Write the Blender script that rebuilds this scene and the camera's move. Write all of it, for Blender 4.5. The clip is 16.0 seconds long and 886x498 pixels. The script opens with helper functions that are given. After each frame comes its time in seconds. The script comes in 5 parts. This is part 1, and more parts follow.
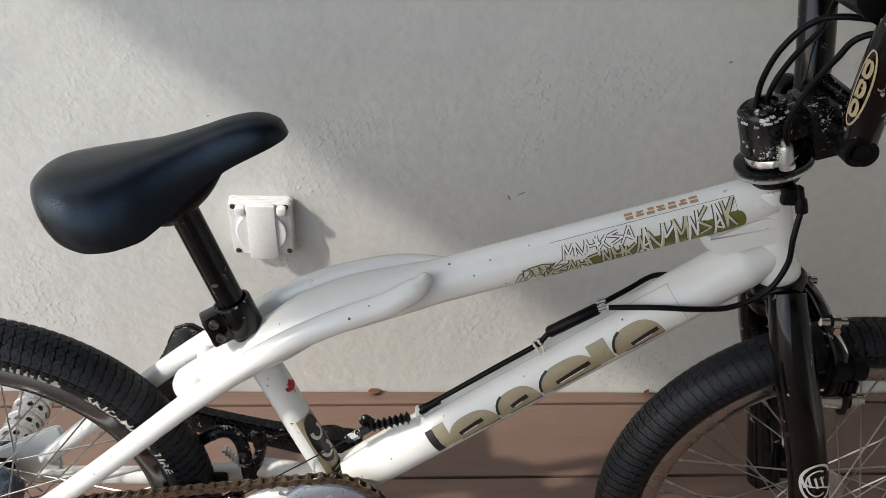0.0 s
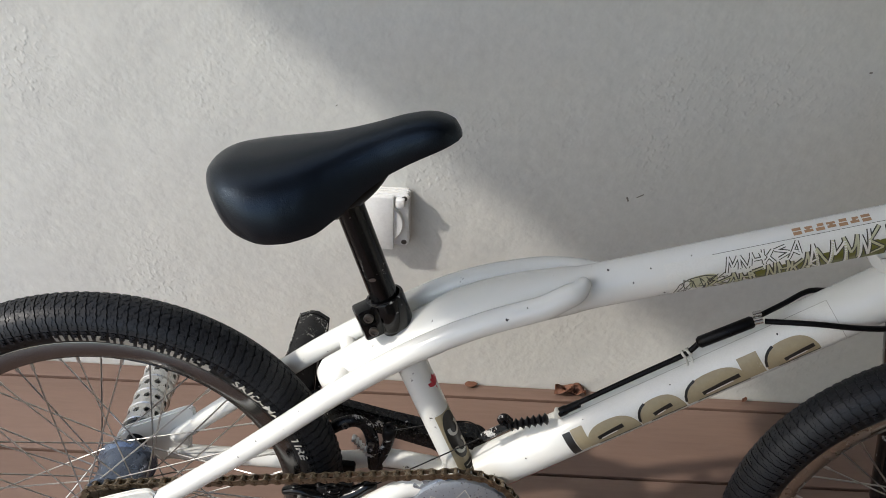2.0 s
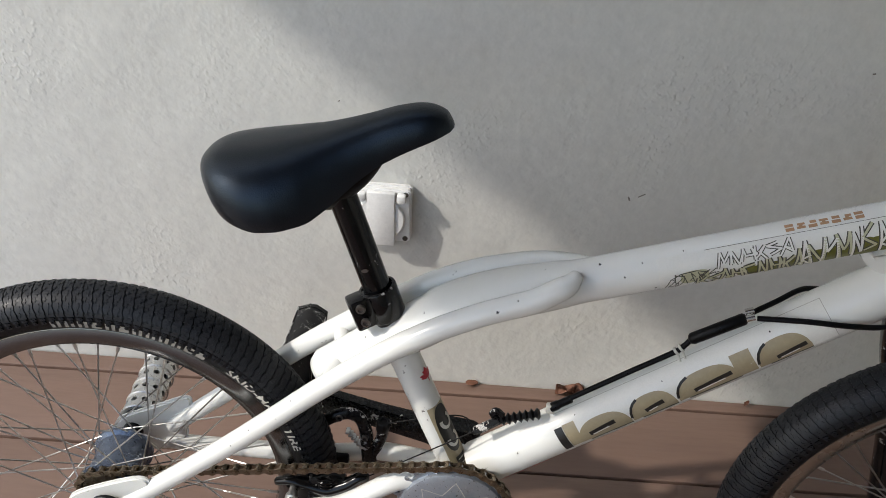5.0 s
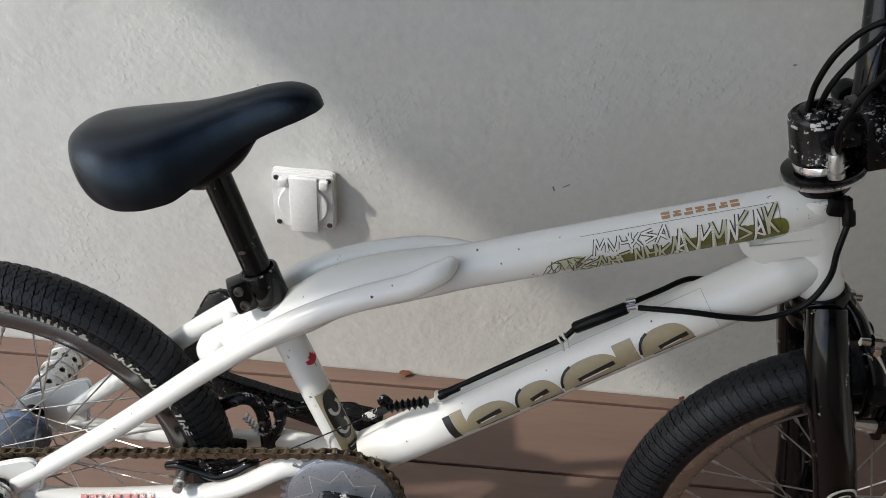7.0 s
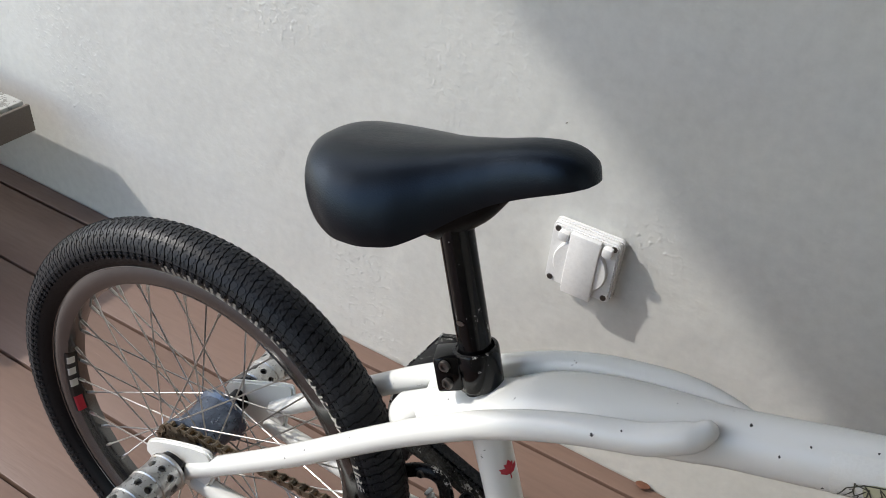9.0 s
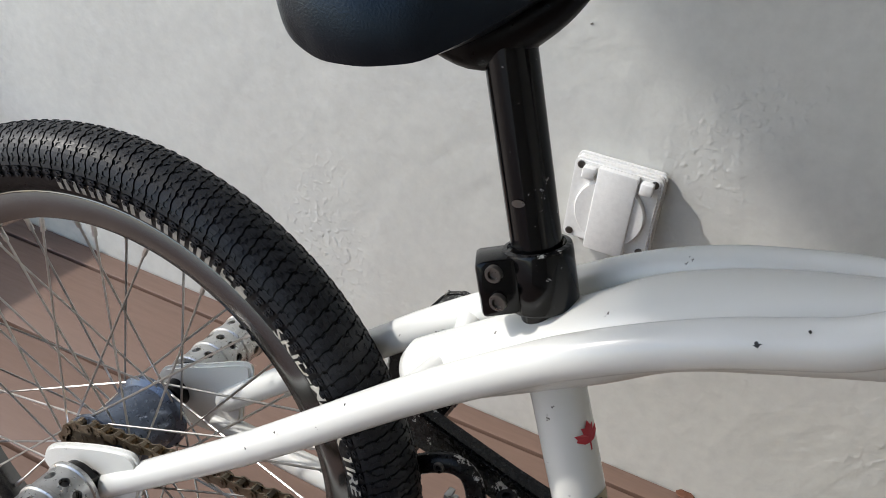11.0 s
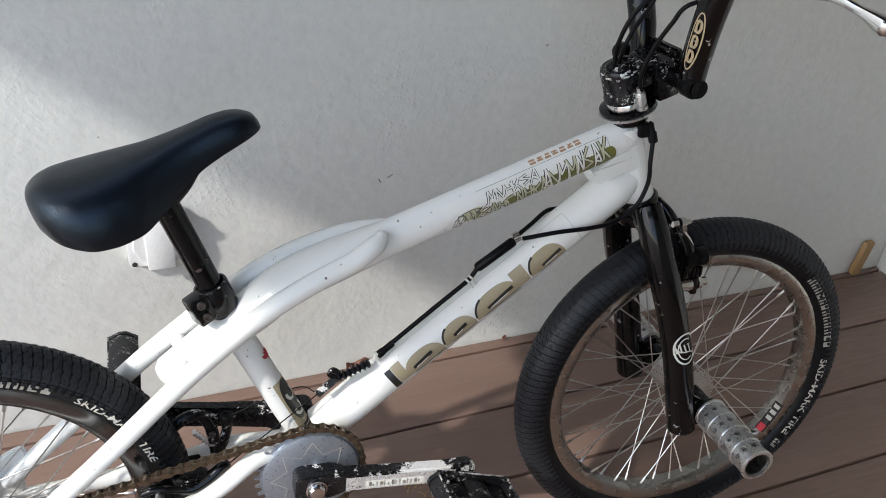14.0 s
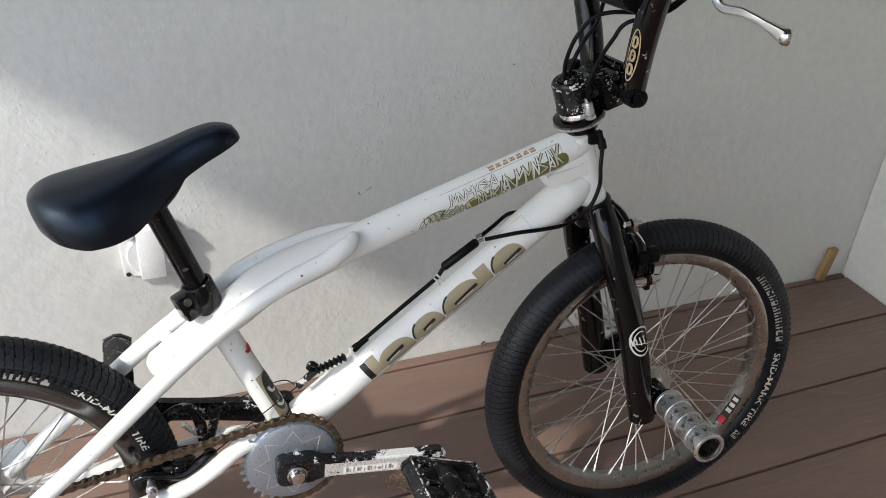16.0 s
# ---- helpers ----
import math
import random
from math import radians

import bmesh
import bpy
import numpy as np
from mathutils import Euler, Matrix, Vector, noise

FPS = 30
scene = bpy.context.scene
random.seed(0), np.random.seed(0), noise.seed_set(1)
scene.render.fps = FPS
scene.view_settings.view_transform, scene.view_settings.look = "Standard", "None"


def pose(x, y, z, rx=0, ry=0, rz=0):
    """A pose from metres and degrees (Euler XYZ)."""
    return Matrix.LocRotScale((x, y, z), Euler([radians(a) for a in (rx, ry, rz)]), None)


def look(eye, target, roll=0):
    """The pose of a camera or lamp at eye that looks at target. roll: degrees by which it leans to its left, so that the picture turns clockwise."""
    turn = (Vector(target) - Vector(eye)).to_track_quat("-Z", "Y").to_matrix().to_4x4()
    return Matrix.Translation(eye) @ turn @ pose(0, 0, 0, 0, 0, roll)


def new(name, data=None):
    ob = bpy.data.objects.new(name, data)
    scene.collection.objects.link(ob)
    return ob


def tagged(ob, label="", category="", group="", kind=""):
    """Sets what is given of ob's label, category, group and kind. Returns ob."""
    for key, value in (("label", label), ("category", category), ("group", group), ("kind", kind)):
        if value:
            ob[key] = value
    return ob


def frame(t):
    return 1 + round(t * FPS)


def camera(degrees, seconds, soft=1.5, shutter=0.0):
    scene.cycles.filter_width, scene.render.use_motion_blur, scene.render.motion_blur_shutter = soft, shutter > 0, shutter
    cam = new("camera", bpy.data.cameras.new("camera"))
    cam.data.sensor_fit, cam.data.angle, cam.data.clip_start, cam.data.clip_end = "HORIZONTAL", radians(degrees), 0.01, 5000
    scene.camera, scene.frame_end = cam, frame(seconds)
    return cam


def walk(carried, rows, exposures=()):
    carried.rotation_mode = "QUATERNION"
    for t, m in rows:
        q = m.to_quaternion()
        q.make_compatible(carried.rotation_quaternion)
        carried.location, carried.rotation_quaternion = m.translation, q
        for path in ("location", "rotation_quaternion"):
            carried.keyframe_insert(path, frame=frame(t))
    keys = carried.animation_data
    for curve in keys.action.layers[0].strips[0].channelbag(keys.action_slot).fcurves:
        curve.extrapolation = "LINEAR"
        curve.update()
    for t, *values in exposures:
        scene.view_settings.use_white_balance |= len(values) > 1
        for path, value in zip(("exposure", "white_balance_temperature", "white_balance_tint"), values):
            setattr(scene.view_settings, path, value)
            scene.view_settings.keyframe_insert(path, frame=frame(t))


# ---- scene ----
cam = camera(55.4, 16.0, soft=0.8)
PATH = [
    (0, (-0.023, -1.034, 1.05), (0.05, 0.585, -0.122), 2.0),
    (0.5, (-0.058, -1.044, 1.054), (-0.003, 0.562, -0.137), 2.1),
    (1, (-0.083, -1.063, 1.054), (-0.031, 0.544, -0.136), 2.1),
    (1.5, (-0.11, -1.07, 1.056), (-0.072, 0.522, -0.154), 3.0),
    (2, (-0.139, -1.027, 1.059), (-0.149, 0.571, -0.143), 3.0),
    (2.5, (-0.143, -1.023, 1.044), (-0.182, 0.571, -0.164), 3.2),
    (3, (-0.133, -1.019, 1.042), (-0.169, 0.576, -0.164), 3.4),
    (3.5, (-0.137, -1.02, 1.044), (-0.172, 0.574, -0.163), 3.3),
    (5.8, (-0.108, -1.041, 1.053), (-0.166, 0.567, -0.135), 3.2),
    (6, (-0.108, -1.04, 1.046), (-0.177, 0.564, -0.147), 3.8),
    (6.5, (-0.052, -1.03, 1.036), (-0.136, 0.57, -0.161), 3.6),
    (7, (0.004, -1.025, 1.041), (-0.057, 0.573, -0.16), 3.7),
    (7.5, (-0.025, -1.0, 1.027), (-0.125, 0.583, -0.191), 2.4),
    (8, (-0.057, -0.928, 1.038), (-0.204, 0.652, -0.179), 2.7),
    (8.5, (-0.015, -0.853, 1.028), (-0.597, 0.63, -0.181), 4.4),
    (9, (0.008, -0.845, 0.992), (-0.752, 0.556, -0.216), 5.1),
    (9.2, (0.0, -0.834, 0.957), (-0.764, 0.566, -0.249), 5.1),
    (11.3, (-0.092, -0.761, 0.758), (-0.761, 0.785, -0.32), 5.9),
    (11.5, (-0.088, -0.765, 0.76), (-0.737, 0.795, -0.31), 6.0),
    (12, (-0.057, -0.777, 0.788), (-0.381, 0.91, -0.237), 5.9),
    (12.5, (-0.03, -0.851, 0.902), (0.079, 0.802, -0.219), 10.1),
    (13, (-0.079, -0.865, 0.986), (0.385, 0.682, -0.194), 10.3),
    (13.5, (-0.166, -0.976, 1.04), (0.437, 0.526, -0.135), 5.5),
    (14, (-0.252, -1.167, 1.078), (0.395, 0.369, -0.027), 4.5),
    (14.5, (-0.252, -1.239, 1.082), (0.403, 0.295, -0.021), 4.5),
    (15, (-0.259, -1.263, 1.085), (0.395, 0.283, -0.002), 4.2),
    (15.5, (-0.262, -1.271, 1.09), (0.385, 0.287, 0.016), 3.8),
    (16, (-0.248, -1.264, 1.099), (0.411, 0.305, 0.047), 3.6),
]
EXPOSURE = [(0, 0.80, 6740, 10), (0.5, 0.77, 6730, 10), (1.5, 0.68, 6700, 10), (3, 0.62, 6670, 10), (6, 0.61, 6630, 10), (7, 0.64, 6580, 10), (8.5, 0.70, 6550, 10), (9, 0.68, 6520, 10), (11.5, 0.58, 6500, 10), (12, 0.61, 6440, 10), (12.5, 0.70, 6370, 10), (13, 0.87, 6220, 10), (14, 1.00, 6320, 10), (15, 1.02, 6490, 10), (16, 1.02, 6480, 10)]
walk(cam, [(t, look(eye, target, roll)) for t, eye, target, roll in PATH], EXPOSURE)

# ---- light ----
SUN = Vector((0.415, 0.17, -0.355)).normalized()
world = bpy.data.worlds.new("sky")
scene.world = world
world.use_nodes = True
wn = world.node_tree
sky = wn.nodes.new("ShaderNodeTexSky")
sky.sky_type = "NISHITA"
sky.sun_disc = False
sky.sun_elevation = math.asin(-SUN.z)
sky.sun_rotation = math.atan2(-SUN.x, -SUN.y)
wn.links.new(sky.outputs[0], wn.nodes["Background"].inputs[0])
wn.nodes["Background"].inputs[1].default_value = 0.175
sun = new("sun", bpy.data.lights.new("sun", "SUN"))
sun.data.energy = 2.0
sun.data.angle = radians(1.4)
sun.data.color = (1.0, 0.96, 0.90)
sun.matrix_world = look((-3, -2, 4), Vector((-3, -2, 4)) + SUN)


# ---- materials ----
def shade(name, base, rough=0.5, metal=0.0, second=None, scale=20.0, amount=0.5, grain=300.0, bump=0.0,
          bump_scale=200.0, stretch=(1, 1, 1), coat=0.0, wear=None, wear_at=0.62, wear_scale=60.0, jitter=0.0,
          spec=0.5, rough_var=0.12):
    """A Principled material: two scales of colour variation, relief, and worn patches where 'wear' is a colour."""
    m = bpy.data.materials.new(name)
    m.use_nodes = True
    nt = m.node_tree
    b = nt.nodes["Principled BSDF"]
    b.inputs["Metallic"].default_value = metal
    b.inputs["Coat Weight"].default_value = coat
    b.inputs["Coat Roughness"].default_value = 0.2
    b.inputs["Specular IOR Level"].default_value = spec
    co = nt.nodes.new("ShaderNodeTexCoord")
    mp = nt.nodes.new("ShaderNodeMapping")
    mp.inputs["Scale"].default_value = stretch
    nt.links.new(co.outputs["Object"], mp.inputs[0])

    def noise_at(sc, detail=4, rough_n=0.6):
        n = nt.nodes.new("ShaderNodeTexNoise")
        n.inputs["Scale"].default_value = sc
        n.inputs["Detail"].default_value = detail
        n.inputs["Roughness"].default_value = rough_n
        nt.links.new(mp.outputs[0], n.inputs["Vector"])
        return n.outputs["Fac"]

    def ramp(src, lo, hi, a=0.0, z=1.0):
        r = nt.nodes.new("ShaderNodeMapRange")
        r.inputs["From Min"].default_value, r.inputs["From Max"].default_value = lo, hi
        r.inputs["To Min"].default_value, r.inputs["To Max"].default_value = a, z
        nt.links.new(src, r.inputs["Value"])
        return r.outputs["Result"]

    def mix(fac, c1, c2, mode="MIX"):
        x = nt.nodes.new("ShaderNodeMix")
        x.data_type, x.blend_type = "RGBA", mode
        for sock, v in ((x.inputs["Factor"], fac), (x.inputs["A"], c1), (x.inputs["B"], c2)):
            if hasattr(v, "is_linked"):
                nt.links.new(v, sock)
            else:
                sock.default_value = v if isinstance(v, float) else (*v, 1)
        return x.outputs["Result"]

    second = second or tuple(0.75 * c for c in base)
    big, fine = noise_at(scale), noise_at(grain, 3)
    col = mix(ramp(big, 0.35, 0.7, 0.0, amount), base, second)
    col = mix(ramp(fine, 0.3, 0.7, 0.0, 0.22), col, tuple(0.6 * c for c in base))
    if jitter:
        info = nt.nodes.new("ShaderNodeObjectInfo")
        col = mix(ramp(info.outputs["Random"], 0, 1, 0.0, jitter), col, tuple(0.55 * c for c in base))
    rr = ramp(fine, 0.3, 0.7, max(0.02, rough - rough_var), min(1.0, rough + rough_var))
    if wear:
        spots = nt.nodes.new("ShaderNodeMath")
        spots.operation = "MULTIPLY"
        nt.links.new(noise_at(wear_scale, 6, 0.75), spots.inputs[0])
        nt.links.new(ramp(noise_at(wear_scale * 0.22, 2), 0.4, 0.6, 0.75, 1.15), spots.inputs[1])
        mask = ramp(spots.outputs[0], wear_at, wear_at + 0.02)
        col = mix(mask, col, wear)
    nt.links.new(col, b.inputs["Base Color"])
    nt.links.new(rr, b.inputs["Roughness"])
    if bump:
        bn = nt.nodes.new("ShaderNodeBump")
        bn.inputs["Strength"].default_value = 1.0
        bn.inputs["Distance"].default_value = bump
        nt.links.new(noise_at(bump_scale, 4, 0.55), bn.inputs["Height"])
        nt.links.new(bn.outputs[0], b.inputs["Normal"])
    return m


def plaster(name, base):
    """Rough hand-painted plaster: soft waves, roller lumps and scattered pits."""
    m = shade(name, base, rough=0.62, second=tuple(c * 0.93 for c in base), scale=3.0, grain=60.0, amount=0.6, rough_var=0.08)
    nt = m.node_tree
    b = nt.nodes["Principled BSDF"]
    co = nt.nodes.new("ShaderNodeTexCoord")
    last = None
    for sc, dist, lo, hi in ((7, 0.0022, 0.3, 0.7), (130, 0.00006, 0.35, 0.75), (110, 0.0009, 0.46, 0.84)):
        n = nt.nodes.new("ShaderNodeTexNoise")
        n.inputs["Scale"].default_value, n.inputs["Detail"].default_value = sc, 1 if sc == 110 else 5
        n.inputs["Roughness"].default_value = 0.6
        r = nt.nodes.new("ShaderNodeMapRange")
        r.inputs["From Min"].default_value, r.inputs["From Max"].default_value = lo, hi
        bn = nt.nodes.new("ShaderNodeBump")
        bn.inputs["Distance"].default_value = dist
        bn.inputs["Strength"].default_value = 0.8
        nt.links.new(co.outputs["Object"], n.inputs["Vector"])
        height = r.outputs[0]
        nt.links.new(n.outputs["Fac"], r.inputs["Value"])
        r.interpolation_type = "SMOOTHSTEP"
        if sc == 110:
            patch = nt.nodes.new("ShaderNodeTexNoise")
            patch.inputs["Scale"].default_value = 4.5
            pr = nt.nodes.new("ShaderNodeMapRange")
            pr.inputs["From Min"].default_value, pr.inputs["From Max"].default_value = 0.50, 0.66
            mu = nt.nodes.new("ShaderNodeMath")
            mu.operation = "MULTIPLY"
            nt.links.new(co.outputs["Object"], patch.inputs["Vector"])
            nt.links.new(patch.outputs["Fac"], pr.inputs["Value"])
            nt.links.new(pr.outputs[0], mu.inputs[0])
            nt.links.new(height, mu.inputs[1])
            height = mu.outputs[0]
        nt.links.new(height, bn.inputs["Height"])
        if last:
            nt.links.new(last, bn.inputs["Normal"])
        last = bn.outputs[0]
    nt.links.new(last, b.inputs["Normal"])
    return m


WALL = plaster("wall_plaster", (0.69, 0.692, 0.655))
DECK = shade("deck_paint", (0.252, 0.162, 0.124), 0.48, second=(0.188, 0.121, 0.093), scale=5.0, grain=130.0, amount=0.9,
             bump=0.0006, bump_scale=90.0, stretch=(0.12, 1, 1), jitter=0.25, wear=(0.40, 0.33, 0.28), wear_at=0.74, wear_scale=30.0)
DARK_GAP = shade("dark_timber", (0.03, 0.022, 0.018), 0.9)
SHADE_SLAB = shade("shade_slab_brown", (0.13, 0.105, 0.085), 0.7)
GROUND = shade("pale_bounce_ground", (0.42, 0.40, 0.36), 0.85, second=(0.34, 0.32, 0.28), scale=2.0, bump=0.004, bump_scale=8.0)
WHITE = shade("white_frame_paint", (0.81, 0.815, 0.78), 0.28, second=(0.785, 0.78, 0.73), scale=9.0, grain=2500.0, amount=0.5, rough_var=0.05,
              coat=0.4, wear=(0.10, 0.09, 0.08), wear_at=0.73, wear_scale=85.0, bump=0.00012, bump_scale=14.0)
BLACK = shade("black_gloss_paint", (0.0030, 0.0030, 0.0034), 0.12, second=(0.0034, 0.0034, 0.004), spec=0.3, wear=(0.38, 0.37, 0.36),
              wear_at=0.675, wear_scale=120.0)
BLACK_WORN = shade("black_paint_chipped", (0.006, 0.006, 0.007), 0.3, spec=0.25, wear=(0.50, 0.49, 0.47), wear_at=0.60, wear_scale=150.0)
PEDAL_BLACK = shade("black_pedal_paint", (0.008, 0.008, 0.009), 0.36, spec=0.3, wear=(0.34, 0.335, 0.32), wear_at=0.635, wear_scale=260.0, bump=0.0002, bump_scale=250.0)
STEM_BLACK = shade("black_stem_paint", (0.004, 0.004, 0.005), 0.2, spec=0.3, wear=(0.46, 0.45, 0.43), wear_at=0.63, wear_scale=240.0)
CRANK_BLACK = shade("black_crank_paint", (0.006, 0.006, 0.007), 0.26, spec=0.3, wear=(0.52, 0.51, 0.49), wear_at=0.615, wear_scale=130.0)
WORN_CRANK = shade("crank_worn_to_metal", (0.010, 0.010, 0.011), 0.26, spec=0.4, wear=(0.60, 0.595, 0.58), wear_at=0.465, wear_scale=75.0)
SCRAPED = shade("scraped_bare_alloy", (0.66, 0.655, 0.64), 0.30, 0.5, second=(0.50, 0.49, 0.48), scale=60.0, wear=(0.03, 0.03, 0.03), wear_at=0.64, wear_scale=130.0)
WORN_EDGE = shade("edge_worn_to_metal", (0.012, 0.012, 0.013), 0.4, spec=0.3, wear=(0.50, 0.49, 0.47), wear_at=0.47, wear_scale=330.0)
PLASTIC = shade("black_plastic", (0.003, 0.003, 0.0036), 0.38, spec=0.14, bump=0.0002, bump_scale=300.0)
VINYL = shade("black_vinyl", (0.0030, 0.0042, 0.0064), 0.31, second=(0.0042, 0.0056, 0.008), scale=15.0, rough_var=0.03, bump=0.0003, bump_scale=760.0, spec=0.46)
VINYL.node_tree.nodes["Principled BSDF"].inputs["Specular Tint"].default_value = (0.62, 0.80, 1.0, 1)
RUBBER = shade("tyre_rubber", (0.005, 0.0053, 0.0062), 0.38, spec=0.18, second=(0.008, 0.0085, 0.010), scale=30.0, amount=0.8, bump=0.0001, bump_scale=400.0)
TREAD = shade("tyre_tread_rubber", (0.0135, 0.0150, 0.0185), 0.46, spec=0.30, second=(0.0185, 0.0205, 0.0245), scale=30.0, amount=0.8, bump=0.0001, bump_scale=400.0)
RIM = shade("worn_rim_alloy", (0.20, 0.202, 0.204), 0.20, 1.0, second=(0.145, 0.143, 0.139), scale=9.0, amount=0.6, grain=40.0, rough_var=0.04)
DULL_RIM = shade("dull_rim_alloy", (0.40, 0.395, 0.38), 0.27, 1.0, second=(0.31, 0.30, 0.285), scale=9.0, amount=0.6, grain=40.0, rough_var=0.05)
ALLOY = shade("brushed_alloy", (0.62, 0.62, 0.61), 0.34, 0.9, second=(0.42, 0.42, 0.41), scale=50.0)
CHROME = shade("chrome", (0.75, 0.75, 0.74), 0.14, 1.0, second=(0.6, 0.59, 0.57), scale=40.0, rough_var=0.06)
BLUE_ALLOY = shade("grey_blue_alloy", (0.36, 0.395, 0.445), 0.36, 0.75, second=(0.30, 0.33, 0.37), scale=14.0, bump=0.0001, bump_scale=200.0)
HUB_BLUE = shade("dark_blue_hub_alloy", (0.13, 0.16, 0.22), 0.33, 0.75, second=(0.19, 0.22, 0.28), scale=14.0, bump=0.0001, bump_scale=200.0)
# Worn bolts, and the shade painted into peg bores and screw recesses.
BOLT_AND_RECESS = shade("bolt_steel_and_recess_dark", (0.16, 0.15, 0.14), 0.35, 0.9)
STEEL = shade("spoke_steel", (0.58, 0.565, 0.54), 0.32, 0.95, grain=40.0, rough_var=0.05)
CHAIN = shade("oily_chain_steel", (0.27, 0.225, 0.165), 0.34, 0.9, second=(0.12, 0.082, 0.052), scale=80.0, amount=0.9, jitter=0.3)
CREAM = shade("cream_print", (0.66, 0.65, 0.59), 0.5)
DULL_CREAM = shade("dull_tyre_print", (0.42, 0.40, 0.36), 0.6, second=(0.25, 0.24, 0.21), scale=120.0, amount=0.9)
TYRE_PRINT = shade("tyre_word_print", (0.60, 0.58, 0.52), 0.6, second=(0.42, 0.40, 0.35), scale=120.0, amount=0.9)
BEIGE = shade("khaki_sticker", (0.36, 0.30, 0.19), 0.4, second=(0.42, 0.36, 0.25), scale=60.0, wear=(0.72, 0.70, 0.66), wear_at=0.74, wear_scale=90.0)
INK = shade("black_print", (0.015, 0.014, 0.013), 0.4)
SOFT_INK = shade("grey_black_print", (0.045, 0.045, 0.035), 0.4, second=(0.12, 0.12, 0.09), scale=140.0, amount=0.9)
PALE_KHAKI = shade("pale_khaki_print", (0.50, 0.50, 0.32), 0.4, second=(0.62, 0.61, 0.45), scale=90.0, amount=0.9)
OLIVE = shade("olive_print", (0.125, 0.13, 0.018), 0.4, second=(0.19, 0.19, 0.045), scale=70.0, amount=0.9)
CLEAR_STICKER = shade("pale_sticker", (0.82, 0.82, 0.78), 0.3, second=(0.78, 0.77, 0.71), scale=30.0)
TAN = shade("tan_print", (0.45, 0.27, 0.15), 0.5)
RED = shade("red_print", (0.55, 0.025, 0.045), 0.45)
FADED_RED = shade("faded_red_print", (0.52, 0.14, 0.14), 0.5, second=(0.66, 0.40, 0.38), scale=220.0, amount=0.9, wear=(0.78, 0.77, 0.72), wear_at=0.56, wear_scale=260.0)
GOLD = shade("gold_print", (0.42, 0.33, 0.20), 0.4)
SOCKET = shade("white_socket_plastic", (0.86, 0.86, 0.845), 0.36, second=(0.82, 0.815, 0.795), scale=40.0, grain=200.0)
DENT_SHADE = shade("dent_shade_grey", (0.25, 0.23, 0.20), 0.7)
FAINT = shade("grimy_sticker_edge", (0.42, 0.40, 0.36), 0.5)
PINE = shade("raw_pine", (0.37, 0.235, 0.105), 0.6, second=(0.28, 0.16, 0.06), scale=30.0, stretch=(6, 6, 1))
LEAF = shade("dry_leaf", (0.16, 0.065, 0.035), 0.7, second=(0.09, 0.035, 0.02), scale=120.0)
BENCH_TOP = shade("weathered_white_paint", (0.62, 0.62, 0.58), 0.6, wear=(0.3, 0.29, 0.26), wear_at=0.6, wear_scale=40.0)
BENCH_SIDE = shade("grey_brown_timber", (0.15, 0.125, 0.10), 0.65, scale=8.0)


# ---- mesh helpers ----
def mesh_of(bm, smooth=True, angle=40):
    me = bpy.data.meshes.new("mesh")
    bmesh.ops.recalc_face_normals(bm, faces=bm.faces)
    bm.to_mesh(me)
    bm.free()
    if smooth:
        me.shade_smooth()
        me.set_sharp_from_angle(angle=radians(angle))
    return me


def part(name, bm, material, parent=None, label="", smooth=True, angle=40):
    """Links a bmesh (or a finished mesh) as one mesh object under a thing or a part."""
    me = mesh_of(bm, smooth, angle) if isinstance(bm, bmesh.types.BMesh) else bm
    if not me.materials:
        me.materials.append(material)
    ob = new(name, me)
    ob.parent = parent
    if label:
        ob["label"] = label
    if name in ("lettering_bar", "sidewall_lettering", "sticker_print", "fork_print", "bar_print", "engraving"):
        ob["kind"] = "stuff"
    return ob


def curve_points(pts, n=6):
    """A Catmull-Rom line through pts."""
    p = [Vector(v) for v in pts]
    if len(p) < 3:
        return p
    out = []
    ext = [2 * p[0] - p[1], *p, 2 * p[-1] - p[-2]]
    for i in range(1, len(ext) - 2):
        a, b, c, d = ext[i - 1], ext[i], ext[i + 1], ext[i + 2]
        for k in range(n):
            t = k / n
            out.append(0.5 * (2 * b + (c - a) * t + (2 * a - 5 * b + 4 * c - d) * t * t + (3 * b - 3 * c + d - a) * t ** 3))
    out.append(p[-1])
    return out


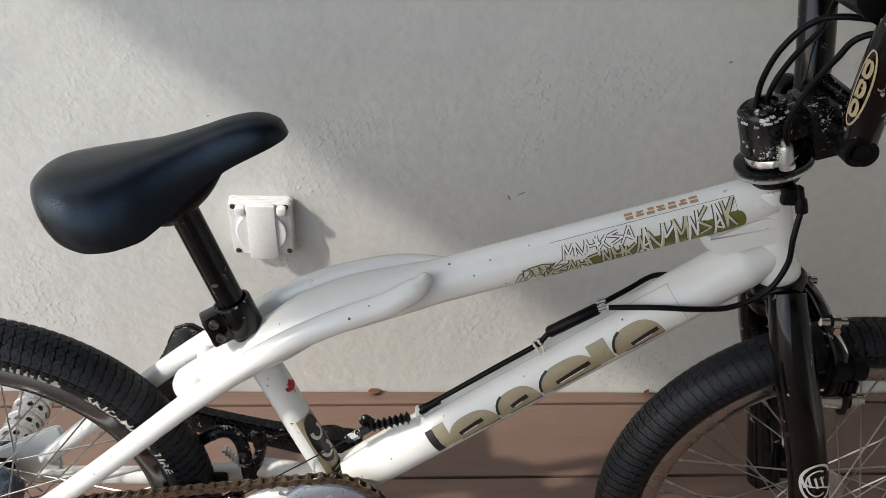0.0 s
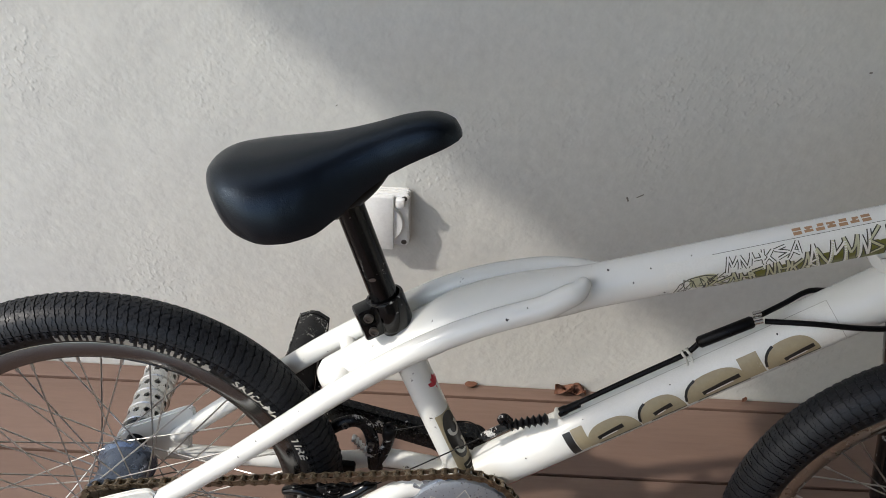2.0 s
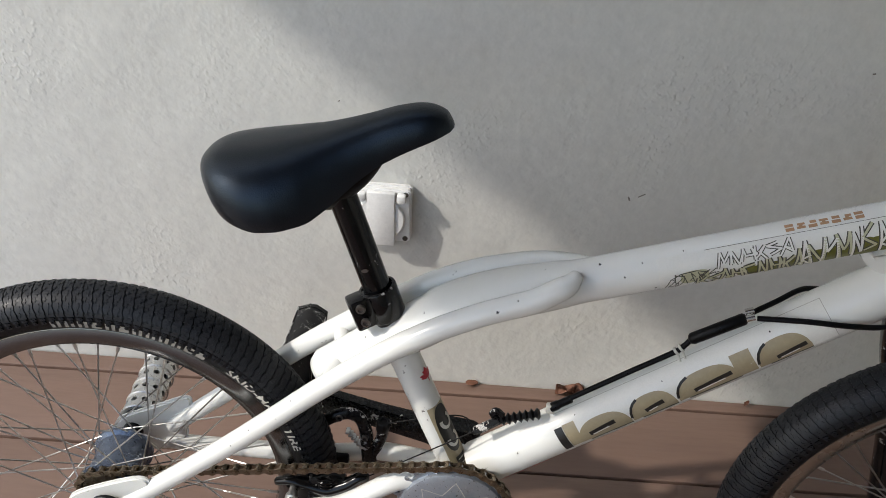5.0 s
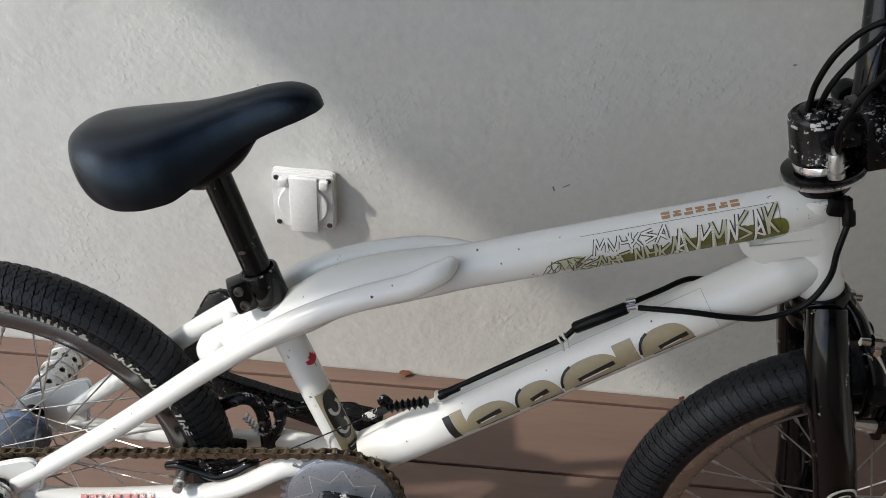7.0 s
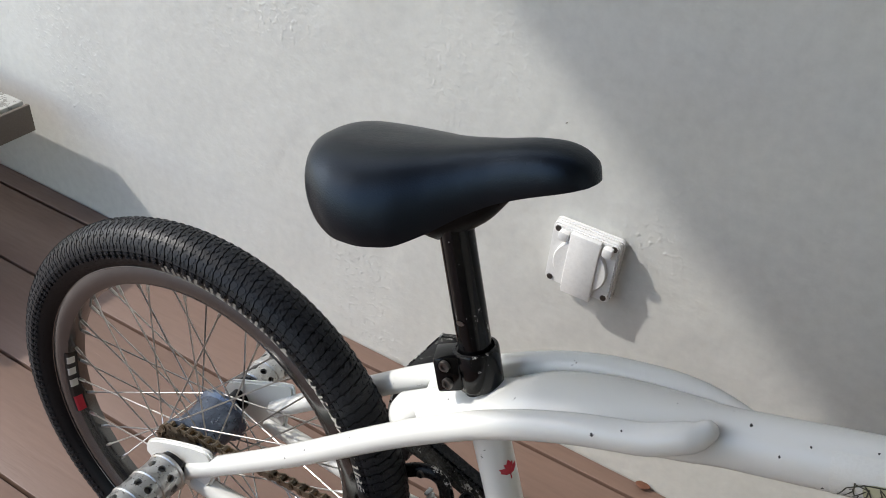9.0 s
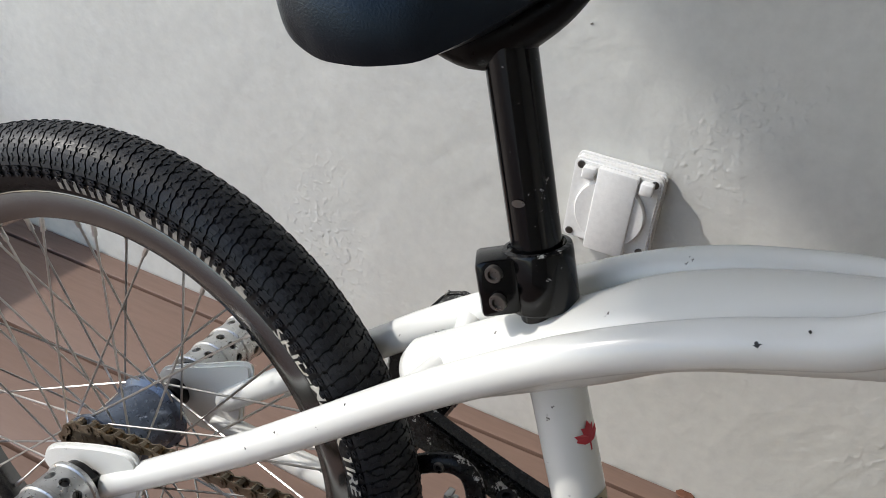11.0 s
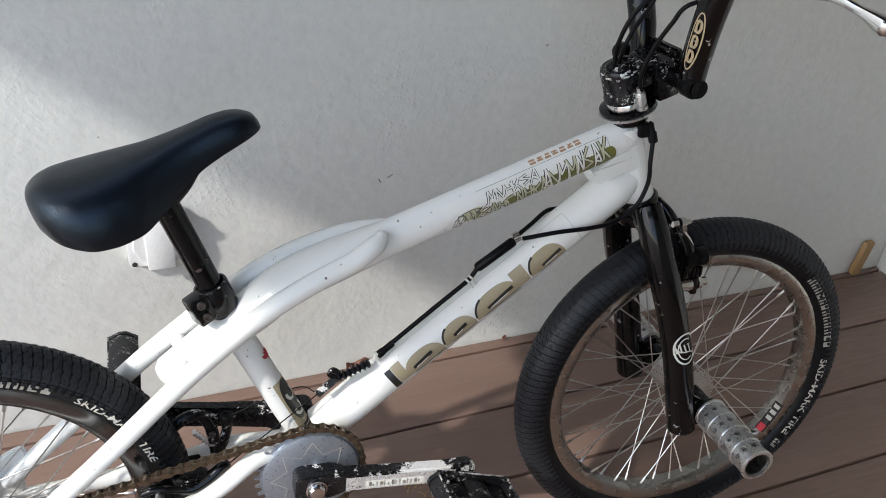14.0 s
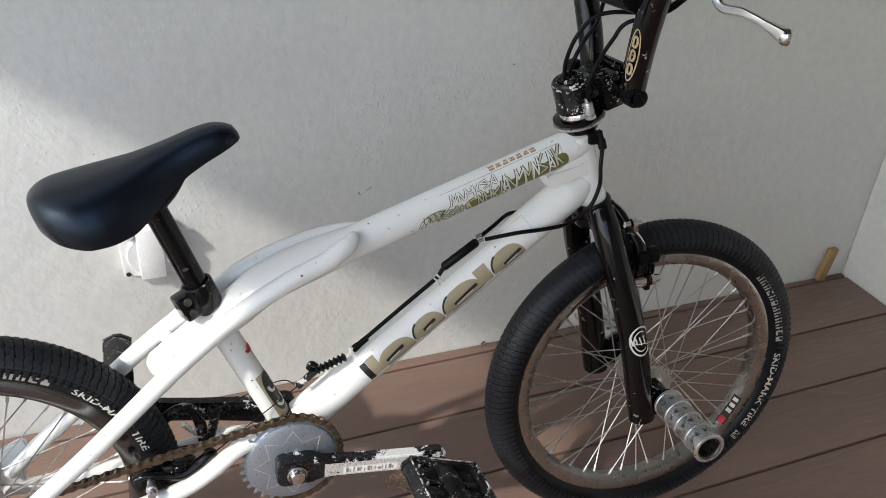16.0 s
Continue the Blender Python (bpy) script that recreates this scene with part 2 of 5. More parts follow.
def sweep(bm, pts, radius, seg=14, n=6, caps=True, flat=1.0, dome=0.0):
    """A round tube along a smooth line; radius may be a list over pts. flat (a number or a list) widens it sideways; dome rounds its ends."""
    line = curve_points(pts, n)
    if isinstance(radius, (int, float)):
        rad = [radius] * len(line)
    else:
        at = np.linspace(0, len(line) - 1, len(radius))
        rad = list(np.interp(range(len(line)), at, radius))
    wide = [flat] * len(line) if isinstance(flat, (int, float)) else list(np.interp(range(len(line)), np.linspace(0, len(line) - 1, len(flat)), flat))
    if dome:
        d0, d1 = (line[0] - line[1]).normalized(), (line[-1] - line[-2]).normalized()
        r0, r1 = rad[0], rad[-1]
        line = [line[0] + d0 * r0 * dome, line[0] + d0 * r0 * dome * 0.7] + line + [line[-1] + d1 * r1 * dome * 0.7, line[-1] + d1 * r1 * dome]
        rad = [r0 * 0.3, r0 * 0.75] + rad + [r1 * 0.75, r1 * 0.3]
        wide = wide[:1] * 2 + wide + wide[-1:] * 2
    tang = [(line[min(i + 1, len(line) - 1)] - line[max(i - 1, 0)]).normalized() for i in range(len(line))]
    side = tang[0].cross(Vector((0, 1, 0)))
    if side.length < 0.1:
        side = tang[0].cross(Vector((0, 0, 1)))
    side.normalize()
    rings = []
    for p, t, r, f in zip(line, tang, rad, wide):
        side = (side - t * side.dot(t)).normalized()
        other = t.cross(side)
        rings.append([bm.verts.new(p + side * (r * math.cos(a)) + other * (r * f * math.sin(a)))
                      for a in (2 * math.pi * k / seg for k in range(seg))])
    for a, b in zip(rings, rings[1:]):
        for k in range(seg):
            bm.faces.new((a[k], a[(k + 1) % seg], b[(k + 1) % seg], b[k]))
    if caps:
        bm.faces.new(rings[0])
        bm.faces.new(rings[-1][::-1])
    return bm


def tube(pts, radius, **kw):
    return sweep(bmesh.new(), pts, radius, **kw)


def lathe(bm, profile, centre, axis="y", seg=40, closed=False):
    """Turns (radius, along) pairs round an axis through centre."""
    c = Vector(centre)
    ax = {"x": (Vector((0, 1, 0)), Vector((0, 0, 1)), Vector((1, 0, 0))), "y": (Vector((1, 0, 0)), Vector((0, 0, 1)), Vector((0, 1, 0))),
          "z": (Vector((1, 0, 0)), Vector((0, 1, 0)), Vector((0, 0, 1)))}[axis] if isinstance(axis, str) else axis
    rings = []
    for r, h in profile:
        rings.append([bm.verts.new(c + ax[2] * h + ax[0] * (r * math.cos(a)) + ax[1] * (r * math.sin(a)))
                      for a in (2 * math.pi * k / seg for k in range(seg))])
    pairs = list(zip(rings, rings[1:])) + ([(rings[-1], rings[0])] if closed else [])
    for a, b in pairs:
        for k in range(seg):
            bm.faces.new((a[k], a[(k + 1) % seg], b[(k + 1) % seg], b[k]))
    if not closed:
        for ring, rev in ((rings[0], True), (rings[-1], False)):
            bm.faces.new(ring[::-1] if rev else ring)
    return bm


def box(bm, lo, hi, bevel=0.0, m=None, seg=2):
    made = bmesh.ops.create_cube(bm, size=1.0)["verts"]
    lo, hi = Vector(lo), Vector(hi)
    for v in made:
        v.co = Vector(((lo[i] + hi[i]) / 2 + v.co[i] * (hi[i] - lo[i]) for i in range(3)))
    if bevel:
        edges = list({e for v in made for e in v.link_edges})
        out = bmesh.ops.bevel(bm, geom=edges, offset=bevel, segments=seg, affect="EDGES", profile=0.5)
        made = list({v for f in out["faces"] for v in f.verts} | {v for v in made if v.is_valid})
    if m is not None:
        for v in made:
            v.co = m @ v.co
    return bm


def slab(bm, outline, y0, y1, bevel=0.0):
    """An outline of (x, z) pairs, made solid from y0 to y1."""
    a = [bm.verts.new((x, y0, z)) for x, z in outline]
    b = [bm.verts.new((x, y1, z)) for x, z in outline]
    fs = [bm.faces.new(a), bm.faces.new(b[::-1])]
    n = len(outline)
    for k in range(n):
        fs.append(bm.faces.new((a[k], b[k], b[(k + 1) % n], a[(k + 1) % n])))
    bmesh.ops.recalc_face_normals(bm, faces=fs)
    if bevel:
        bmesh.ops.bevel(bm, geom=list({e for f in fs[:2] for e in f.edges}), offset=bevel, segments=2, affect="EDGES")
    return bm


def disc_axes(direction):
    d = Vector(direction).normalized()
    u = d.orthogonal().normalized()
    return u, d.cross(u), d


def empty(name, label, category, group="", kind=""):
    ob = new(name)
    return tagged(ob, label, category, group, kind)


# ---- the setting ----
X_END, DECK_X0, DECK_Y0 = 1.36, -4.2, -3.4


def setting():
    bm = bmesh.new()
    box(bm, (-6.0, 0, -0.25), (X_END + 0.2, 0.2, 3.0))
    tagged(part("wall_north", bm, WALL, smooth=False), "rough white-painted plaster wall behind the bike", "wall", kind="structure")
    bm = bmesh.new()
    box(bm, (X_END, -6.0, -0.25), (X_END + 0.2, -0.003, 3.0))
    tagged(part("wall_east", bm, WALL, smooth=False), "white plaster wall closing the end of the deck", "wall", kind="structure")
    # Added wall behind the camera: keeps southern sky off the deck's right end.
    bm = bmesh.new()
    box(bm, (-0.22, -2.15, -0.25), (X_END - 0.003, -2.0, 2.19))
    tagged(part("wall_south", bm, WALL, smooth=False), "unseen white wall added to block sky from the right end", "wall", kind="structure")
    # Added slab out of view: skewed edge casts the shade line, gaps admit sky.
    bm = bmesh.new()
    outline = [(X_END - 0.003, -0.003), (0.10, -0.003), (0.10, -0.50), (-2.349 + 0.17 * 0.50, -0.50), (-2.349 + 0.17 * 1.9, -1.9), (-0.22, -1.9), (-0.22, -2.15), (X_END - 0.003, -2.15)]
    low, high = ([bm.verts.new((x, y, z)) for x, y in outline] for z in (2.2, 2.32))
    bm.faces.new(low)
    bm.faces.new(high[::-1])
    for k in range(len(outline)):
        bm.faces.new((low[k], low[k - 1], high[k - 1], high[k]))
    tagged(part("ceiling", bm, SHADE_SLAB, smooth=False), "unseen dark slab added overhead to cast the shade line", "ceiling", kind="structure")
    bm = bmesh.new()
    box(bm, (DECK_X0, DECK_Y0, -0.12), (X_END, -0.001, -0.035))
    floor = tagged(part("floor", bm, DARK_GAP, smooth=False), "brown-painted timber deck of long boards", "deck", kind="structure")
    # Unseen ground, its pale colour picked to bounce sun onto the wall's left.
    bm = bmesh.new()
    n = 40
    for i in range(n + 1):
        for j in range(n + 1):
            bm.verts.new(((i / n - 0.5) * 600, (j / n - 0.5) * 600, -0.25))
    bm.verts.ensure_lookup_table()
    for i in range(n):
        for j in range(n):
            a = i * (n + 1) + j
            bm.faces.new([bm.verts[k] for k in (a, a + n + 1, a + n + 2, a + 1)])
    tagged(part("ground", bm, GROUND), "unseen ground round the deck, made pale to bounce sunlight", "ground", kind="structure")
    return floor


FLOOR = setting()


# ---- the bike: x ahead, -y its near (drive) side, z up, leaning on the wall ----
BIKE = empty("bmx_bike", "white freestyle bmx bike leaning against the wall on a brown deck", "bicycle")
BIKE.matrix_world = Matrix.Translation((0, -0.453, 0)) @ pose(0, 0, 0, -5.71, 0, -1.15)
REAR, FRONT, BB = (-0.498, 0.0, 0.2515), (0.4482, 0.0, 0.2595), (-0.108, 0.0, 0.272)
HEAD_TOP, HEAD_LOW = Vector((0.294, 0, 0.663)), Vector((0.3240, 0, 0.572))
STEER = (HEAD_TOP - HEAD_LOW).normalized()
STEER_AXES = (Vector((0, 1, 0)).cross(STEER), Vector((0, 1, 0)), STEER)


def on_steerer(up):
    return HEAD_TOP + STEER * up + Vector((0.0065, 0, 0.0045))


def near_patch(bm, p0, p1, r, s0, s1, a0, a1, ns=6, na=5, lift=0.0006):
    """A thin skin on the near side of a straight tube: s along it, a in degrees up from its nearest line."""
    p0, p1 = Vector(p0), Vector(p1)
    u = (p1 - p0).normalized()
    near = (Vector((0, -1, 0)) - u * -u.y).normalized()
    up = near.cross(u)
    up = up if up.z > 0 else -up
    grid = [[bm.verts.new(p0 + u * (s0 + (s1 - s0) * i / ns) + (near * math.cos(a) + up * math.sin(a)) * (r + lift))
             for a in (radians(a0 + (a1 - a0) * j / na) for j in range(na + 1))] for i in range(ns + 1)]
    for i in range(ns):
        for j in range(na):
            bm.faces.new((grid[i][j], grid[i + 1][j], grid[i + 1][j + 1], grid[i][j + 1]))


def near_stroke(bm, p0, p1, r, line, width, lift=0.0009):
    """A painted stroke on a tube's near side through (s, a) pairs, width in metres."""
    p0, p1 = Vector(p0), Vector(p1)
    u = (p1 - p0).normalized()
    near = (Vector((0, -1, 0)) - u * -u.y).normalized()
    up = near.cross(u)
    up = up if up.z > 0 else -up

    def at(s, h):
        a = h / r
        return p0 + u * s + (near * math.cos(a) + up * math.sin(a)) * (r + lift)

    ends = [Vector((s, radians(a) * r)) for s, a in line]
    pts = ends[:1]
    for p, q in zip(ends, ends[1:]):
        n = max(1, math.ceil(abs(q.y - p.y) / r / radians(7)))
        pts += [p.lerp(q, (k + 1) / n) for k in range(n)]
    left, right = [], []
    for i, p in enumerate(pts):
        d = (pts[min(i + 1, len(pts) - 1)] - pts[max(i - 1, 0)]).normalized()
        q = Vector((-d.y, d.x)) * width / 2
        left.append(bm.verts.new(at(*(p + q))))
        right.append(bm.verts.new(at(*(p - q))))
    for i in range(len(pts) - 1):
        bm.faces.new((left[i], left[i + 1], right[i + 1], right[i]))


def near_blob(bm, p0, p1, r, s, a, ds, da, lift=0.0008, power=2.4, n=20):
    """A rounded patch on a tube's near side, centred on (s, a)."""
    p0, p1 = Vector(p0), Vector(p1)
    u = (p1 - p0).normalized()
    near = (Vector((0, -1, 0)) - u * -u.y).normalized()
    up = near.cross(u)
    up = up if up.z > 0 else -up
    rings = []
    for k in (0.0, 0.5, 1.0):
        ring = []
        for i in range(n):
            t = 2 * math.pi * i / n
            c, z = math.cos(t), math.sin(t)
            x = math.copysign(abs(c) ** (2 / power), c) * ds * k
            y = math.copysign(abs(z) ** (2 / power), z) * da * k
            b = radians(a + y)
            ring.append(bm.verts.new(p0 + u * (s + x) + (near * math.cos(b) + up * math.sin(b)) * (r + lift)))
            if k == 0:
                break
        rings.append(ring)
    for i in range(n):
        bm.faces.new((rings[0][0], rings[1][i], rings[1][(i + 1) % n]))
        bm.faces.new((rings[1][i], rings[2][i], rings[2][(i + 1) % n], rings[1][(i + 1) % n]))


def near_dome(bm, p0, p1, r, s0, s1, a0, a1, lift=0.0007, power=2.6, n=16, rows=5):
    """A flat-footed, round-topped patch on a tube's near side."""
    p0, p1 = Vector(p0), Vector(p1)
    u = (p1 - p0).normalized()
    near = (Vector((0, -1, 0)) - u * -u.y).normalized()
    up = near.cross(u)
    up = up if up.z > 0 else -up
    grid = []
    for i in range(n + 1):
        t = 0.5 - 0.5 * math.cos(math.pi * i / n)
        top = a0 + (a1 - a0) * max(0.02, 1 - abs(2 * t - 1) ** power) ** (1 / power)
        grid.append([bm.verts.new(p0 + u * (s0 + (s1 - s0) * t) + (near * math.cos(b) + up * math.sin(b)) * (r + lift)) for b in (radians(a0 + (top - a0) * j / rows) for j in range(rows + 1))])
    for a, b in zip(grid, grid[1:]):
        for j in range(rows):
            bm.faces.new((a[j], b[j], b[j + 1], a[j + 1]))


def rounded(outline, n=4):
    """A smooth closed outline through (x, z) pairs."""
    loop = [(x, 0, z) for x, z in outline]
    line = curve_points(loop[-2:] + loop + loop[:2], n)[2 * n:-2 * n]
    return [(p.x, p.z) for p in line[:len(outline) * n]]


# -- frame --
TT0, TT1, TT_R = (0.004, 0, 0.5555), (0.299, 0, 0.6535), 0.0212
DT0, DT1, DT_R = (-0.085, 0, 0.302), (0.312, 0, 0.600), 0.0255
ST0, ST1, ST_R = (-0.106, 0, 0.290), (-0.184, 0, 0.480), 0.0162


def frame_parts():
    rng = random.Random(4)
    bm = bmesh.new()
    sweep(bm, [TT1, (0.2, 0, 0.6206), (0.1, 0, 0.5874), TT0, (-0.022, 0, 0.5475), (-0.0582, 0, 0.5365), (-0.081, 0, 0.5288), (-0.105, 0, 0.5193), (-0.1275, 0, 0.5075),
               (-0.155, 0, 0.487), (-0.205, 0, 0.453), (-0.252, 0, 0.4205)], [TT_R] * 4 + [0.0222, 0.0232, 0.0234, 0.0234, 0.0234, 0.0232, 0.0222, 0.0205], seg=36, dome=0.6, flat=[1.0, 1.0, 1.0, 1.0, 1.15, 1.32, 1.38, 1.38, 1.38, 1.32, 1.15, 1.0])
    top = part("top_tube", bm, WHITE, BIKE, "white-painted curved top tube with chips and stickers")
    down = part("down_tube", tube([DT0, (0.1, 0, 0.441), (0.262, 0, 0.5625), (0.290, 0, 0.5835), DT1], [DT_R, DT_R, DT_R, DT_R, 0.0185], seg=28), WHITE, BIKE, "white-painted thick down tube")
    seat = part("seat_tube", tube([ST0, ST1], ST_R, seg=24), WHITE, BIKE, "white-painted seat tube")
    bm = lathe(bmesh.new(), [(0.0195, -0.004), (0.0215, -0.001), (0.0215, 0.008), (0.0195, 0.013), (0.0195, 0.081), (0.0215, 0.086), (0.0215, 0.096), (0.0195, 0.098)],
               HEAD_LOW, STEER_AXES, seg=32)
    head = part("head_tube", bm, WHITE, BIKE, "white-painted head tube")
    bm = slab(bmesh.new(), rounded([(0.240, 0.622), (0.243, 0.608), (0.257, 0.5975), (0.274, 0.5955), (0.292, 0.602), (0.312, 0.608), (0.317, 0.630), (0.300, 0.648), (0.272, 0.640)]), -0.0195, 0.0195, 0.0085)
    part("gusset", bm, WHITE, BIKE, "rounded white head gusset")
    bm = lathe(bmesh.new(), [(0.0, -0.036), (0.024, -0.036), (0.026, -0.033), (0.026, 0.033), (0.024, 0.036), (0.0, 0.036)], BB, "y", 32)
    part("bottom_bracket", bm, WHITE, BIKE)
    for s in (-1, 1):
        if s < 0:
            stay = [(-0.011, -0.0215, 0.5705), (-0.017, -0.0265, 0.5645), (-0.028, -0.030, 0.5585), (-0.046, -0.0325, 0.548), (-0.069, -0.033, 0.5385), (-0.094, -0.034, 0.5285), (-0.126, -0.034, 0.512), (-0.152, -0.035, 0.497),
                    (-0.18, -0.035, 0.478), (-0.243, -0.0385, 0.430), (-0.349, -0.047, 0.341), (-0.472, -0.057, 0.2475)]
        else:
            stay = [(0.012, 0.012, 0.5605), (-0.015, 0.024, 0.557), (-0.04, 0.030, 0.5525), (-0.069, 0.033, 0.545), (-0.109, 0.034, 0.5325), (-0.154, 0.035, 0.510), (-0.218, 0.038, 0.465), (-0.28, 0.042, 0.417),
                    (-0.36, 0.049, 0.346), (-0.452, 0.055, 0.265)]
        part("seat_stay", tube(stay, [0.0075 if s < 0 else 0.0112, 0.0112, 0.0118, 0.0118, 0.0118, 0.0118, 0.0116, 0.0112, 0.0102], seg=20, dome=0.7), WHITE, BIKE)
        part("stay_bridge", tube([(-0.235, s * 0.012, 0.440), (-0.242, s * 0.037, 0.433 if s < 0 else 0.446)], 0.009, seg=14), WHITE, BIKE)
        chain = [(-0.462, 0.056, 0.237), (-0.39, 0.053, 0.239), (-0.30, 0.048, 0.246), (-0.245, 0.046, 0.254), (-0.20, 0.043, 0.265), (-0.15, 0.034, 0.268), (-0.11, 0.024, 0.272)] if s > 0 else [(-0.462, s * 0.056, 0.237), (-0.39, s * 0.053, 0.239), (-0.30, s * 0.048, 0.251), (-0.245, s * 0.046, 0.263), (-0.21, s * 0.044, 0.280), (-0.165, s * 0.037, 0.305),
                 (-0.11, s * 0.024, 0.300)]
        part("chain_stay", tube(chain, [0.0095, 0.0105, 0.011, 0.011, 0.011, 0.011, 0.011], seg=16, dome=0.4), WHITE, BIKE, "white chain stay with a worn red print" if s < 0 else "")
        outline = [(-0.533, 0.238), (-0.531, 0.252), (-0.518, 0.264), (-0.480, 0.282), (-0.448, 0.293), (-0.436, 0.286), (-0.434, 0.262), (-0.446, 0.238), (-0.475, 0.224), (-0.515, 0.224)]
        if s > 0:
            outline = [(-0.530, 0.240), (-0.524, 0.262), (-0.512, 0.273), (-0.470, 0.294), (-0.432, 0.312), (-0.426, 0.298), (-0.434, 0.275), (-0.436, 0.250), (-0.448, 0.230), (-0.475, 0.222), (-0.515, 0.222)]
        bm = slab(bmesh.new(), rounded(outline), s * 0.053, s * 0.060, 0.0025)
        part("dropout", bm, WHITE, BIKE, "white steel rear dropout")
    # stickers on the top tube
    bm = bmesh.new()
    near_patch(bm, TT0, TT1, TT_R, 0.064, 0.281, -50, 52, 10, 7, 0.0003)
    part("sticker", bm, CLEAR_STICKER, top, "pale clear sticker backing")
    bm = bmesh.new()
    x = 0.134
    while x < 0.266:
        w = rng.uniform(0.012, 0.018)
        rise = max(0.0, x - 0.16) * 190
        near_blob(bm, TT0, TT1, TT_R, x + w / 2, -26 + rise * 0.55, w * 0.62, 18 + rise * 0.75 + rng.uniform(-3, 3), 0.0006, 2.6, 14)
        x += w * 0.62
    part("sticker_print", bm, OLIVE, top, "olive-green graffiti-style shapes")
    ink, white, pale = bmesh.new(), bmesh.new(), bmesh.new()
    shapes = (((0, 0), (0.1, 1), (0.5, 0.35), (0.9, 1), (1, 0)), ((1, 0.9), (0.1, 1), (0, 0.05), (1, 0)), ((0.95, 1), (0.1, 0.75), (0.9, 0.35), (0, 0)), ((0, 0), (0.15, 1), (0.85, 0), (1, 1)),
              ((0.1, 0), (0.5, 1.05), (0.9, 0), (0.25, 0.4), (0.8, 0.45)), ((0.2, -0.05), (0.45, 1.05)), ((0.1, 0), (0.2, 1), (0.25, 0.5), (0.95, 0.55), (0.85, 1), (1, 0)), ((0.1, 1), (0.0, 0), (0.15, 0.5), (1, 1), (0.2, 0.5), (1, -0.05)))

    def letter(x, w, lo, hi, fill, thick, kind, edge):
        """Angular strokes with a thin dark edge, like sprayed lettering that cannot be read."""
        line = [(x + (u + rng.uniform(-0.24, 0.24)) * w, lo + (v + rng.uniform(-0.14, 0.14)) * (hi - lo)) for u, v in shapes[kind]]
        for p, q in zip(line, line[1:]):
            near_stroke(ink, TT0, TT1, TT_R, (p, q), thick + edge, 0.0008)
            near_stroke(fill, TT0, TT1, TT_R, (p, q), thick, 0.0011)

    near_blob(pale, TT0, TT1, TT_R, 0.096, -12, 0.013, 20, 0.0006, 3.5)
    for k in range(6):
        letter(0.117 + k * 0.0112, 0.0108, 4 + k, 36 + k, white, 0.0016, (0, 3, 6, 7, 2, 4)[k], 0.0017)
    for k in range(9):
        letter(0.098 + k * 0.0104, 0.0108, -48 + k * 0.8, -14 + k * 2.6, pale, 0.0018, (7, 2, 4, 6, 1, 3, 6, 7, 4)[k], 0.0022)
    for k in range(8):
        letter(0.185 + k * 0.0112, 0.0120, -42 + k * 2.2, 26 + k * 2.2, pale if k % 2 else white, 0.0021, (4, 3, 0, 6, 3, 2, 4, 7)[k], 0.0021)
    for line in ([(0.108, 52), (0.276, 52)], [(0.276, 52), (0.276, -38)]):
        near_stroke(ink, TT0, TT1, TT_R, line, 0.0004, 0.0009)
    for k in range(16):
        x = rng.uniform(0.070, 0.115)
        near_stroke(ink, TT0, TT1, TT_R, [(x + rng.uniform(-0.006, 0.006), rng.uniform(-40, 6)) for _ in range(3)], 0.0009, 0.0009)
    near_stroke(ink, TT0, TT1, TT_R, [(0.068, -36), (0.074, -8), (0.084, 4), (0.098, 6), (0.108, -2)], 0.0009, 0.0009)
    part("sticker_print", ink, SOFT_INK, top, "black graffiti-style outlines")
    part("sticker_print", white, CLEAR_STICKER, top, "white graffiti-style strokes")
    part("sticker_print", pale, PALE_KHAKI, top, "pale khaki graffiti-style strokes")
    bm = bmesh.new()
    for k in range(7):
        s = 0.180 + k * 0.0098
        near_patch(bm, TT0, TT1, TT_R, s, s + 0.0074, 59 + (k % 2) * 2, 68, 1, 2)
        near_patch(bm, TT0, TT1, TT_R, s + (k % 3) * 0.001, s + 0.0074, 71, 80 - (k % 2) * 2, 1, 2)
        if k % 2:
            near_patch(bm, TT0, TT1, TT_R, s + 0.002, s + 0.005, 67.5, 71.5, 1, 1)
    part("lettering_bar", bm, TAN, top, "small tan printed bars")
    # the large sticker along the down tube
    bm = bmesh.new()
    near_patch(bm, DT0, DT1, DT_R, 0.112, 0.398, -22, 74, 12, 9, 0.0003)
    part("sticker", bm, CLEAR_STICKER, down)
    bm, dark, slit = bmesh.new(), bmesh.new(), bmesh.new()
    low = -21
    near_patch(bm, DT0, DT1, DT_R, 0.117, 0.131, low, 42, 3, 7, 0.0006)
    near_patch(dark, DT0, DT1, DT_R, 0.1075, 0.1165, low - 3, 40, 2, 7, 0.0006)
    near_patch(bm, DT0, DT1, DT_R, 0.300, 0.320, low, 37, 3, 6, 0.0006)
    for s0, s1, top, c0, c1, h in ((0.128, 0.186, 31, 0.140, 0.170, 6), (0.187, 0.236, 33, 0.203, 0.224, 5), (0.238, 0.303, 35, 0.256, 0.296, 4), (0.322, 0.374, 35, 0.340, 0.370, 0)):
        near_dome(bm, DT0, DT1, DT_R, s0, s1, low, top)
        side = [(s0 + (s1 - s0) * t, low + (top - low) * (1 - abs(2 * t - 1) ** 2.6) ** (1 / 2.6)) for t in (0.004, 0.03, 0.08, 0.16, 0.26)]
        if s0 > 0.15:
            near_stroke(dark, DT0, DT1, DT_R, side, 0.0026, 0.0011)
        near_stroke(dark, DT0, DT1, DT_R, [(c0, h - 9), ((c0 + c1) / 2, h - 5), (c1, h - 2)], 0.0048, 0.0011)
